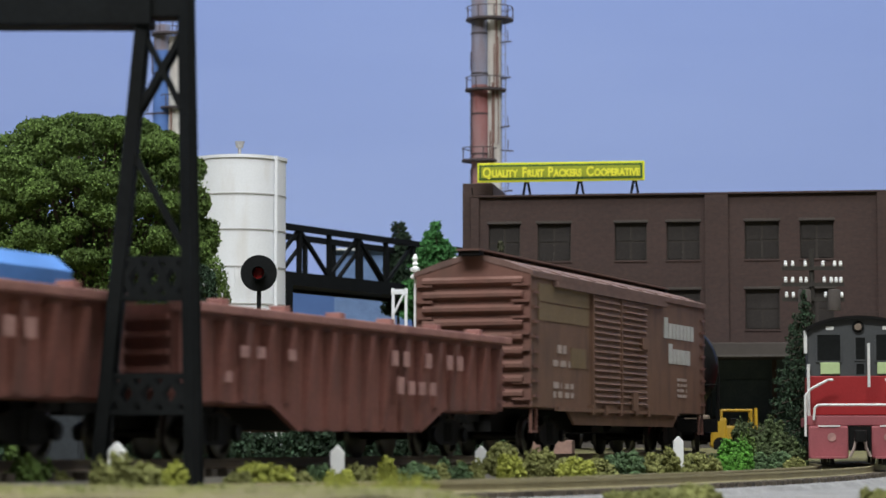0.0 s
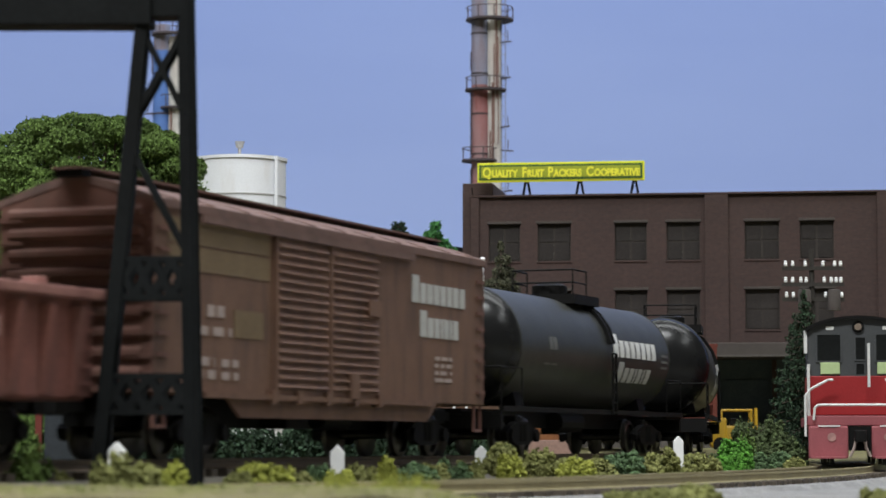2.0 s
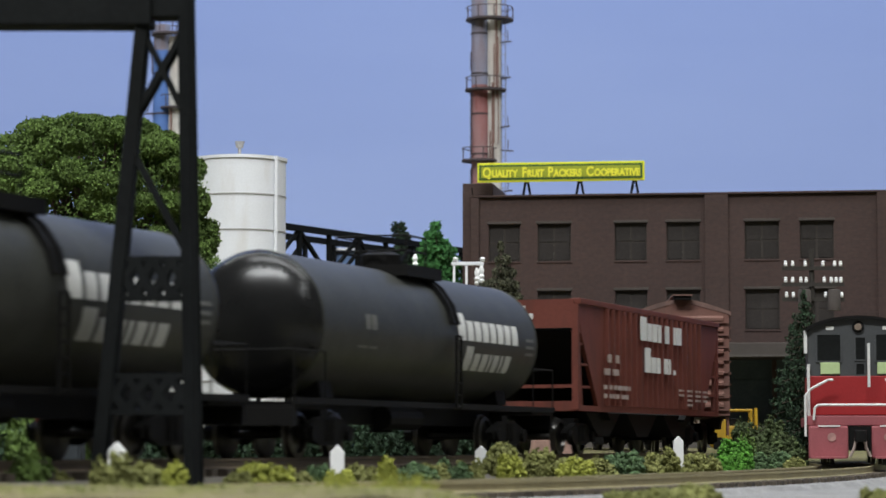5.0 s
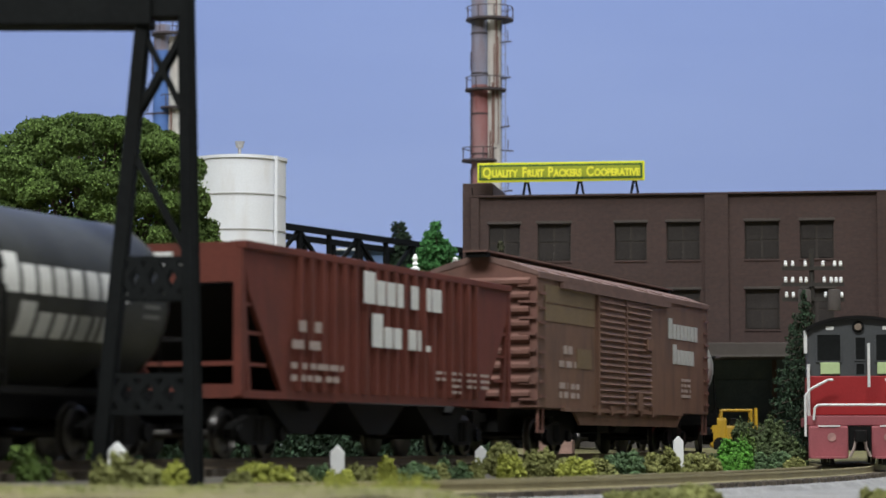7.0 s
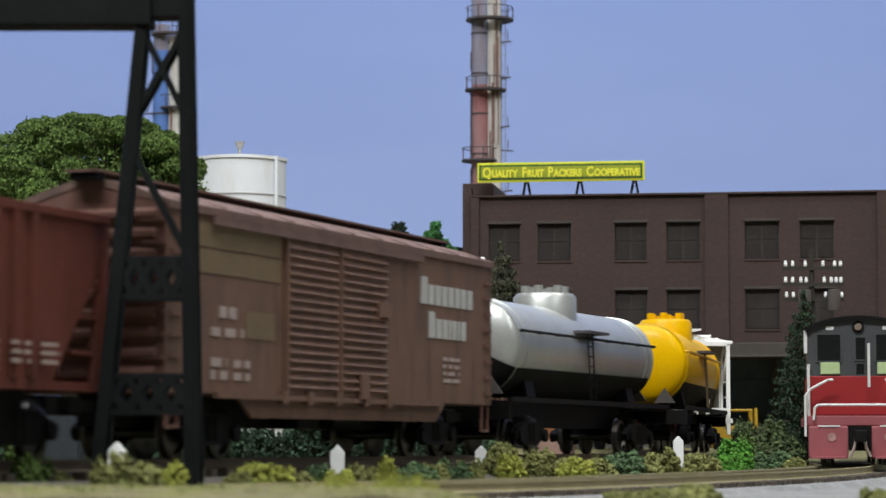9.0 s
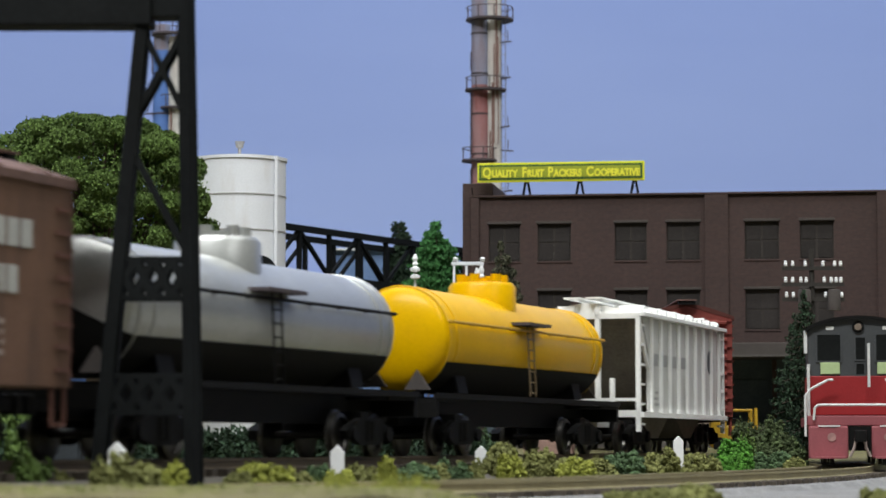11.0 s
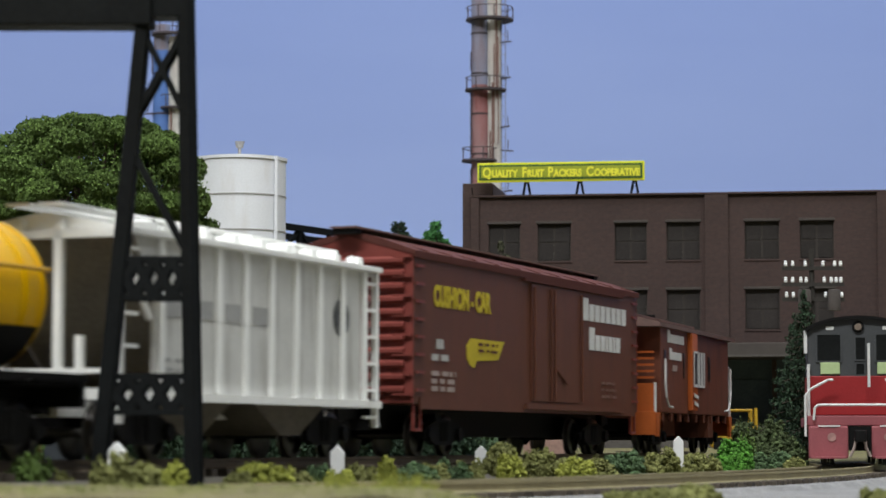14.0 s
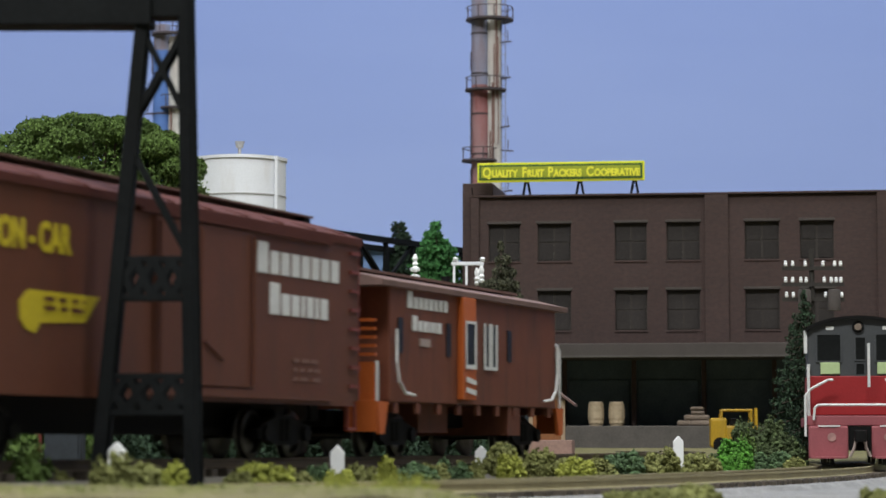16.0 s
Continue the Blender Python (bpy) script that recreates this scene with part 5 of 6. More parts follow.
def covered_hopper():
    L_, W_, z0, z1 = 10.4, 3.0, 1.08, 3.66
    t = thing("covered_hopper", P(0, 0, 0), "light grey ribbed covered hopper with roof hatches", "hopper car", "hopper cars")
    h, w = L_ / 2, W_ / 2
    # shade under the roof overhang is put into the dark body colour
    bm = B()
    prism(bm, [(-h + 2.7, z0 - 0.02), (h - 2.4, z0 - 0.02), (h - 0.2, z1 - 0.05), (-h + 0.2, z1 - 0.05)], -w + 0.16, w - 0.16, "y")
    part("body", bm, "gdirt_shade", t, "inner hopper with slope sheets, shade put into its dark grey")
    for s in (-1, 1):
        part("side_sheet", box(B(), -h + 1.2, h - 0.7, min(s * (w - 0.06), s * (w - 0.13)), max(s * (w - 0.06), s * (w - 0.13)), z0 - 0.02, z1 - 0.058), "panel", t, "grey side sheet, darker than the ribs")
        bm = B()
        prism(bm, [(-h + 0.5, z1 - 0.06), (-h + 1.2, z1 - 0.06), (-h + 1.2, z1 - 1.0)], min(s * (w - 0.06), s * (w - 0.13)), max(s * (w - 0.06), s * (w - 0.13)), "y")
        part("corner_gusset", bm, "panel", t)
    for s in (-1, 1):
        bm = B()
        for i in range(9):
            x = -h + 1.35 + i * (L_ - 1.95) / 8
            box(bm, x - 0.09, x + 0.09, min(s * (w - 0.058), s * (w + 0.02)), max(s * (w - 0.058), s * (w + 0.02)), z0 + 0.02, z1 - 0.06, 0.015)
        pieces("side_rib", bm, "grey", t)
        part("top_chord", box(B(), -h, h, s * w - 0.12, s * w + 0.08, z1 - 0.055, z1 + 0.05, 0.015), "grey", t)
        part("side_sill", box(B(), -h, h, s * w - 0.10, s * w + 0.06, z0 - 0.12, z0 + 0.015), "grey", t)
        x = s * h
        bm = B()
        for yy in (-w + 0.05, w - 0.05):
            box(bm, x - 0.06, x + 0.06, yy - 0.06, yy + 0.06, z0 - 0.5, z1 - 0.06)
            if s < 0:
                bar(bm, (x - s * 0.1, yy, z1 - 0.2), (x - s * 1.0, yy, z0 + 1.2), 0.08, 0.1)
            for k in range(6):
                z = z0 - 0.3 + k * 0.52
                box(bm, min(x, x - s * 0.55), max(x, x - s * 0.55), yy - 0.05, yy + 0.05, z - 0.03, z + 0.03)
        for yy in (-0.75, 0.75):
            box(bm, x - 0.06, x + 0.06, yy - 0.06, yy + 0.06, z0, z0 + 0.9)
        for yy in (-0.36, 0.36):
            box(bm, x - 0.06, x + 0.06, yy - 0.07, yy + 0.07, z0, z1 + 0.2)
        box(bm, x - 0.06, x + 0.06, -w, w, z0 - 0.12, z0 + 0.06)
        box(bm, x - 0.05, x + 0.05, -w, w, z0 + 0.3, z0 + 0.38)
        box(bm, x - 0.06, x + 0.06, -w, w, z1 - 0.12, z1 + 0.02)
        part("end_frame", bm, "grey", t, "open white end frame with ladders")
    bm = B()
    prism(bm, [(-w - 0.02, z1 + 0.05), (0, z1 + 0.32), (w + 0.02, z1 + 0.05), (w, z1 - 0.04), (-w, z1 - 0.04)], -h + 0.08, h - 0.08, "x")
    part("roof", bm, "grey", t)
    for i in range(5):
        for yy in (-0.80, 0.80):
            x = -h + 1.7 + i * 1.85
            bm = B()
            lathe(bm, [(0.36, z1 + 0.05), (0.36, z1 + 0.24), (0.30, z1 + 0.28), (0, z1 + 0.30)], 16)
            box(bm, -0.06, 0.06, -0.40, 0.40, z1 + 0.27, z1 + 0.32)
            part("hatch", bm, "grey", t, at=P(x, yy, 0), smooth=40)
    bm = B()
    for yy in (-0.3, 0.3):
        box(bm, -h - 0.2, h + 0.2, yy - 0.22, yy + 0.22, z1 + 0.40, z1 + 0.45)
    part("running_board", bm, "grey", t, "white roof walkway")
    for yy in (-w + 0.1, w - 0.1):
        for i in range(8):
            x = -h + 1.9 + i * 1.09
            bm = B()
            box(bm, x - 0.13, x + 0.13, yy - 0.12, yy + 0.14, z1 + 0.04, z1 + 0.20, 0.04)
            box(bm, x - 0.22, x + 0.22, yy - 0.05, yy + 0.05, z1 + 0.16, z1 + 0.22, 0.02)
            part("hatch_latch", bm, "grey", t)
    y = -w + 0.058
    for i in range(4):
        letters(t, -h + 1.62 + i * 1.09, y, 2.35, [0.32], [0.6], "gshade")
    bm = B()
    lathe(bm, [(0.001, 0), (0.36, 0), (0.36, 0.02), (0, 0.02)], 20, Matrix.Rotation(radians(90), 4, "X"))
    part("emblem", bm, "dgrey", t, "round dark emblem as a plain disc", at=P(h - 1.65, y, 2.65))
    data_lines(t, -h + 1.55, y, 1.6, 3, 0.75, 0.07, "gshade", 3, 0.16)
    for k in (-2.0, 2.0):
        bm = B()
        prism(bm, [(k - 1.7, z0 - 0.03), (k + 1.7, z0 - 0.03), (k + 0.4, 0.42), (k - 0.4, 0.42)], -w + 0.4, w - 0.4, "y")
        part("discharge_hopper", bm, "gdirt_shade", t, "dark grey hopper bottom")
    part("centre_sill", box(B(), -h + 0.1, h - 0.1, -0.3, 0.3, 0.7, z0 - 0.125), "grey", t)
    couplers(t, L_)
    for s in (-1, 1):
        truck(t, s * (h - 1.55))
    return t


M["yshade"] = mat("dark_yellow_handrail", (0.45, 0.25, 0.02), 0.5)
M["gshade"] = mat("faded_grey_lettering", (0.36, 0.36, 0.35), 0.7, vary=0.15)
# dark grey that carries the shade on the slope sheets
M["gdirt_shade"] = mat("grey_dirt_and_shade", (0.17, 0.15, 0.12), 0.85, vary=0.3)


def caboose():
    L_, W_, z0, z1, zr = 10.3, 2.9, 1.10, 3.46, 3.80
    t = thing("caboose", P(0, 0, 0), "brown bay-window caboose with orange ends and bay", "caboose")
    h, w = L_ / 2, W_ / 2
    part("body", box(B(), -h, h, -w, w, z0, z1, 0.03), "cab", t)
    bm = B()
    o = w + 0.12
    prism(bm, [(-o, z1 - 0.06), (-o, z1 + 0.05), (-o * 0.5, zr - 0.1), (0, zr), (o * 0.5, zr - 0.1), (o, z1 + 0.05), (o, z1 - 0.06)], -h - 0.65, h + 0.6, "x")
    part("roof", bm, "roof", t, "brown weathered roof with overhang")
    part("running_board", box(B(), -h - 0.6, h + 0.55, -0.3, 0.3, zr + 0.03, zr + 0.09), "roofwalk", t)
    bm = B()
    rod(bm, (3.0, 0.5, zr - 0.1), (3.0, 0.5, zr + 0.35), 0.12, 10)
    part("smoke_jack", bm, "under", t)
    for s in (-1, 1):
        y = s * w
        bay = part("bay", box(B(), -1.38, -0.58, min(y, y + s * 0.14), max(y, y + s * 0.14), z0 + 0.1, z1 - 0.07, 0.02), "orange", t, "orange bay window box")
        part("bay_window", box(B(), -1.24, -0.72, min(y + s * 0.142, y + s * 0.16), max(y + s * 0.142, y + s * 0.16), 1.95, 2.85), "glass", bay)
        bm = B()
        yy = y + s * 0.162
        for a, b, c, d in ((-1.29, -0.66, 2.83, 2.89), (-1.29, -0.66, 1.86, 1.95), (-1.29, -1.24, 1.95, 2.83), (-0.73, -0.66, 1.95, 2.83)):
            box(bm, a, b, min(yy, yy + s * 0.02), max(yy, yy + s * 0.02), c, d)
        for k in (0, 0.22):
            prism(bm, [(-1.25, 1.36 + k), (-0.68, 1.30 + k), (-0.68, 1.40 + k), (-1.25, 1.47 + k)], min(yy, yy + s * 0.02), max(yy, yy + s * 0.02), "y")
        part("window_frame", bm, "white", bay, "white window frame and stripes")
        for a in (-4.75, -2.05, 1.75):
            part("window", box(B(), a, a + 0.28, min(y, y + s * 0.02), max(y, y + s * 0.02), 2.1, 2.8), "glass", t)
        for a in (0.24, 0.68):
            wd = part("window", box(B(), a, a + 0.34, min(y, y + s * 0.02), max(y, y + s * 0.02), 1.95, 2.85), "glass", t)
            bm = B()
            yy = y + s * 0.022
            box(bm, a - 0.03, a + 0.06, min(yy, yy + s * 0.02), max(yy, yy + s * 0.02), 1.9, 2.9)
            box(bm, a + 0.28, a + 0.37, min(yy, yy + s * 0.02), max(yy, yy + s * 0.02), 1.9, 2.9)
            box(bm, a - 0.03, a + 0.37, min(yy, yy + s * 0.02), max(yy, yy + s * 0.02), 1.88, 1.95)
            part("window_frame", bm, "white", wd)
        # curved white grab irons
        for x0_, d in ((-h + 0.15, 1), (h - 0.15, -1)):
            bm = B()
            pts = [(x0_, 2.55), (x0_, 1.9), (x0_ + d * 0.12, 1.5), (x0_ + d * 0.45, 1.28), (x0_ + d * 0.95, 1.25)]
            for p, q in zip(pts, pts[1:]):
                rod(bm, (p[0], y + s * 0.1, p[1]), (q[0], y + s * 0.1, q[1]), 0.032, 8)
            part("grab_iron", bm, "white", t, "curved white grab iron")
        x = s * h
        part("platform", box(B(), min(x, x + s * 0.6), max(x, x + s * 0.6), -w + 0.1, w - 0.1, z0 - 0.15, z0 + 0.02), "cab", t)
        for yy in (-w, w):
            bm = B()
            sy = 1 if yy > 0 else -1
            prism(bm, [(x + s * 0.25, 0.46), (x + s * 0.5, 0.46), (x + s * 0.58, z0), (x + s * 0.05, z0)], min(yy, yy - sy * 0.08), max(yy, yy - sy * 0.08), "y")
            part("step_well", bm, "orange", t, "orange end step")
        xe = x + s * 0.52
        for sy in (-1, 1):
            part("end_sill", box(B(), min(xe + s * 0.09, xe + s * 0.13), max(xe + s * 0.09, xe + s * 0.13), min(sy * 0.75, sy * (w - 0.02)), max(sy * 0.75, sy * (w - 0.02)), 0.50, z0 + 0.02, 0.01), "orange", t, "deep orange end sill")
        if s < 0:
            part("end_panel", box(B(), xe - 0.03, xe + 0.03, -w + 0.08, w - 0.08, z0 + 0.02, z0 + 0.78), "orange", t, "orange end panel")
            for k in range(5):
                part("end_railing", box(B(), xe - 0.03, xe + 0.03, -w + 0.08, w - 0.08, z0 + 0.9 + k * 0.17, z0 + 0.96 + k * 0.17), "orange", t, "orange end railing")
        # end wall in the darker body brown: platform shadow put into its colour
        part("end_wall", box(B(), min(x, x + s * 0.02), max(x, x + s * 0.02), -w + 0.02, w - 0.02, z0 + 0.03, z1 - 0.05), "cab", t)
        for yy in (-w + 0.05, w - 0.05):
            bm = B()
            xr = xe if s < 0 else x + 0.45
            pts = [(xr, z0), (xr, z0 + 1.35), (xr - s * 0.15, z0 + 1.5), (x, z0 + 1.52)] if s > 0 else [(xr, z0), (xr, z0 + 0.80)]
            for p_, q_ in zip(pts, pts[1:]):
                rod(bm, (p_[0], yy, p_[1]), (q_[0], yy, q_[1]), 0.035, 6)
            part("corner_rail", bm, "white", t, "thin white corner rail")
    y = -w
    road_name(t, y - 0.01, "white", ((-4.24, -1.98, 3.02, 3.37, 3.26), (-3.96, -2.34, 2.56, 2.88, 2.78)))
    letters(t, -3.55, y - 0.01, 2.26, [0.16], [0.55], "faded")
    bm = B()
    for k in range(9):
        x = -h + 0.4 + k * (L_ - 0.8) / 8
        box(bm, x - 0.12, x + 0.12, y + 0.02, y + 0.1, z0 - 0.22, z0 - 0.002)
    box(bm, h - 3.2, h - 2.4, y + 0.05, -y - 0.05, 0.45, z0 - 0.004)
    box(bm, -h + 2.9, -h + 4.6, -0.9, 0.9, 0.5, z0 - 0.004)
    part("underframe", bm, "cab", t)
    part("centre_sill", box(B(), -h - 0.5, h + 0.5, -0.3, 0.3, 0.62, 0.94), "under", t)
    couplers(t, L_ + 1.2)
    for s in (-1, 1):
        truck(t, s * (h - 1.2))
    return t


TRAIN = []


def add(car, q, length):
    car.matrix_basis = rolling(q, length, 0.0)
    TRAIN.append((car, q, length))
    return car


add(gondola(True), -111.45, 15.65)
add(gondola(False), -93.9, 15.65)
car = add(boxcar(), -76.07, 15.4)
second = copy_thing(car, rolling(-10.67, 15.4, 0.0))
TRAIN.append((second, -10.67, 15.4))
car = add(black_tank(), -59.3, 14.7)
second = copy_thing(car, rolling(-42.6, 14.7, 0.0))
TRAIN.append((second, -42.6, 14.7))
add(open_hopper(), -26.61, 13.66)
add(dome_tank("silver", "silver tank car with expansion dome and black lower shell"), 6.45, 12.9)
add(dome_tank("yellow", "bright yellow tank car with expansion dome"), 20.45, 12.9)
add(covered_hopper(), 34.05, 10.4)
add(cushion_car(), 46.55, 15.7)
add(caboose(), 63.76, 10.3)


# ---- red switcher on the siding ----
def switcher():
    t = thing("switcher_locomotive", P(11.66, 70, -0.35, 0, 0, 83), "red and dark grey end-cab switcher with white handrails", "locomotive")
    # local: x away from the viewer, y to the viewer's left
    w = 1.40
    bm = B()
    arch = [(-w, 1.55), (-w, 3.76)] + [(w * math.sin(a), 3.76 + 0.40 * math.cos(a) ** 1.3) for a in [radians(-80 + 16 * k) for k in range(11)]] + [(w, 3.76), (w, 1.55)]
    prism(bm, arch[:2] + arch[2:-2] + arch[-2:], 0.35, 3.6, "x")
    cab = part("cab", bm, "dgrey", t, "dark grey cab")
    bm = B()
    top_ = [((w + 0.10) * math.sin(radians(-84 + 14 * k)), 3.80 + 0.42 * math.cos(radians(-84 + 14 * k)) ** 1.3) for k in range(13)]
    prism(bm, top_ + [(a * 0.98, b - 0.09) for a, b in top_[::-1]], 0.22, 3.75, "x")
    part("roof", bm, "under", cab, "black arched roof")
    part("red_band", box(B(), 0.31, 3.64, -w - 0.03, w + 0.03, 1.42, 2.52, 0.03), "red", cab, "bright red lower cab")
    for a, b, c, d in ((0.50, 1.14, 2.95, 3.68), (-1.14, -0.50, 2.95, 3.68), (-0.19, 0.07, 2.98, 3.60), (-0.16, 0.06, 2.56, 2.86)):
        part("cab_window", box(B(), 0.325, 0.345, a, b, c, d), "glass", cab)
        bm = B()
        for q in ((a - 0.04, a, c - 0.04, d + 0.04), (b, b + 0.04, c - 0.04, d + 0.04), (a, b, c - 0.04, c), (a, b, d, d + 0.04)):
            box(bm, 0.31, 0.348, *q)
        part("window_frame", bm, "dgrey", cab)
    for s in (1, -1):
        part("panel", box(B(), 0.30, 0.342, min(s * 0.52, s * 1.06), max(s * 0.52, s * 1.06), 2.57, 2.90, 0.02), "cream", cab, "pale green panel")
        part("lettering", box(B(), 0.332, 0.347, min(s * 0.68, s * 0.90), max(s * 0.68, s * 0.90), 3.82, 3.92), "white", cab)
        part("hood", box(B(), 3.6, 11.5, 0.004 if s > 0 else -1.0, 1.0 if s > 0 else -0.004, 1.5, 3.4, 0.06), "red", t)
    bm = B()
    rod(bm, (0.30, 0, 3.90), (0.36, 0, 3.90), 0.17, 16)
    part("headlight", bm, "under", cab)
    bm = B()
    rod(bm, (0.26, 0, 3.90), (0.299, 0, 3.90), 0.10, 14)
    part("headlight_lens", bm, "brownc", cab, "dull headlight lens")
    # frame, pilot and footboards
    part("frame", box(B(), 0.0, 12.2, -w - 0.05, w + 0.05, 1.12, 1.40, 0.03), "pink", t, "dusty faded red frame")
    for s in (1, -1):
        part("pilot", box(B(), -0.10, 0.5, min(s * 0.32, s * 1.42), max(s * 0.32, s * 1.42), 0.20, 1.115, 0.06), "pink", t, "dusty pinkish-red pilot")
        part("footboard", box(B(), -0.42, -0.104, min(s * 0.42, s * 1.36), max(s * 0.42, s * 1.36), 0.20, 0.26, 0.01), "pink", t)
        part("step_edge", box(B(), -0.13, -0.102, min(s * 0.55, s * 1.15), max(s * 0.55, s * 1.15), 1.09, 1.13), "white", t)
        bm = B()
        lathe(bm, [(0, 0), (0.12, 0), (0.12, 0.02), (0, 0.02)], 16, Matrix.Rotation(radians(-90), 4, "Y"))
        part("pilot_disc", bm, "fadedpink", t, at=P(-0.102, s * 0.78, 0.80))
        bm = B()
        pts = [(1.50, 0.82), (1.50, 1.95), (1.36, 2.14), (0.86, 2.40), (0.72, 2.40)]
        for p, q in zip(pts, pts[1:]):
            rod(bm, (-0.05, s * p[0], p[1]), (-0.05, s * q[0], q[1]), 0.036, 8)
        part("handrail", bm, "white", t, "white bent handrail")
        bm = B()
        for p, q in (((1.40, 1.40), (1.40, 2.85)),):
            rod(bm, (0.22, s * p[0], p[1]), (0.22, s * q[0], q[1]), 0.045, 8)
        rod(bm, (0.22, s * 1.40, 1.40), (0.3, s * 1.40, 1.40), 0.045, 8)
        part("corner_handrail", bm, "white", t)
        part("mirror", box(B(), 0.30, 0.42, min(s * 1.42, s * 1.52), max(s * 1.42, s * 1.52), 3.15, 3.80, 0.02), "white", t)
    bm = B()
    pts = [(1.27, 1.28), (1.24, 1.62), (1.14, 1.70), (-1.14, 1.70), (-1.24, 1.62), (-1.27, 1.28)]
    for p, q in zip(pts, pts[1:]):
        rod(bm, (-0.06, p[0], p[1]), (-0.06, q[0], q[1]), 0.036, 8)
    part("end_rail", bm, "white", t, "white end railing")
    bm = B()
    rod(bm, (-0.02, -0.27, 2.2), (-0.02, -0.27, 3.42), 0.04, 8)
    part("stanchion", bm, "white", t)
    bm = B()
    box(bm, -0.55, 0.1, -0.16, 0.16, 0.66, 1.0, 0.04)
    box(bm, -0.06, 0.4, -0.30, 0.30, 0.42, 1.10)
    part("coupler", bm, "under", t)
    bm = B()
    for s in (1, -1):
        pts = [(0.1 * s, 0.95), (0.16 * s, 0.5), (0.28 * s, 0.26)]
        for p, q in zip(pts, pts[1:]):
            rod(bm, (-0.2, p[0], p[1]), (-0.2, q[0], q[1]), 0.04, 6)
    part("air_hose", bm, "faded", t)
    for x in (2.6, 9.4):
        bm = B()
        for s in (-1, 1):
            box(bm, x - 1.6, x + 1.6, s * 1.0 - 0.1, s * 1.0 + 0.1, 0.3, 0.8)
        part("truck_frame", bm, "under", t)
        for k in (-1.2, 1.2):
            bm = B()
            for s in (-1, 1):
                rod(bm, (x + k, s * 0.68, 0.52), (x + k, s * 0.80, 0.52), 0.52, 20)
            part("wheelset", bm, "wheel", t)
    return t


switcher()


# ---- small structures and line-side things ----
M["poledark"] = mat("tarred_pole", (0.030, 0.026, 0.022), 0.85, vary=0.3)


def utility_pole():
    t = thing("utility_pole", P(13.62, 92, 0), "dark utility pole with three crossarms and white insulators", "utility pole")
    part("pole", rod(B(), (0, 0, -0.4), (0, 0, 7.45), 0.13, 10, 0.09), "poledark", t)
    for z, xs in ((6.75, (-0.98, -0.72, -0.25, 0.40, 0.83, 1.05)), (6.15, (-0.98, -0.72, -0.42, -0.22, 0.44, 0.70, 0.88, 1.06)), (5.60, (-0.95, -0.70, 0.48, 1.08))):
        part("crossarm", box(B(), -1.12, 1.18, -0.16, -0.09, z - 0.1, z + 0.04), "poledark", t)
        for x in xs:
            bm = B()
            lathe(bm, [(0.04, 0), (0.062, 0.03), (0.065, 0.11), (0.05, 0.13), (0.06, 0.18), (0.03, 0.21), (0, 0.21)], 10)
            part("insulator", bm, "insul", t, "white glass insulator", at=P(x, -0.125, z + 0.04), smooth=40)
    for x in (-0.33, 0.75):
        bm = B()
        lathe(bm, [(0, 5.15), (0.24, 5.15), (0.24, 5.85), (0.2, 5.92), (0, 5.94)], 14)
        part("transformer", bm, "lintel", t, "grey transformer can", at=P(x, -0.42, 0), smooth=40)
    return t


utility_pole()


def signal_mast():
    t = thing("signal", P(-5.62, 76, 0), "searchlight signal with black target and red lens", "railway signal")
    part("mast", rod(B(), (0, 0.1, -0.4), (0, 0.1, 5.6), 0.07, 10), "girder", t)
    bm = B()
    lathe(bm, [(0.02, 0), (0.54, 0.0), (0.56, 0.02), (0.54, 0.04), (0.02, 0.04)], 32, Matrix.Rotation(radians(90), 4, "X"))
    part("target", bm, "girder", t, "round black target", at=P(0, -0.02, 5.45))
    bm = B()
    lathe(bm, [(0.001, 0.0), (0.17, 0.0), (0.20, 0.05), (0.20, 0.0), (0.21, 0.28), (0.19, 0.28)], 24, Matrix.Rotation(radians(90), 4, "X"))
    part("lamp_hood", bm, "under", t, at=P(0, -0.065, 5.45), smooth=30)
    bm = B()
    lathe(bm, [(0, 0.03), (0.12, 0.02), (0.18, 0.0)], 20, Matrix.Rotation(radians(90), 4, "X"))
    part("lens", bm, "redlens", t, "dull red lens", at=P(0, -0.10, 5.45), smooth=40)
    return t


signal_mast()


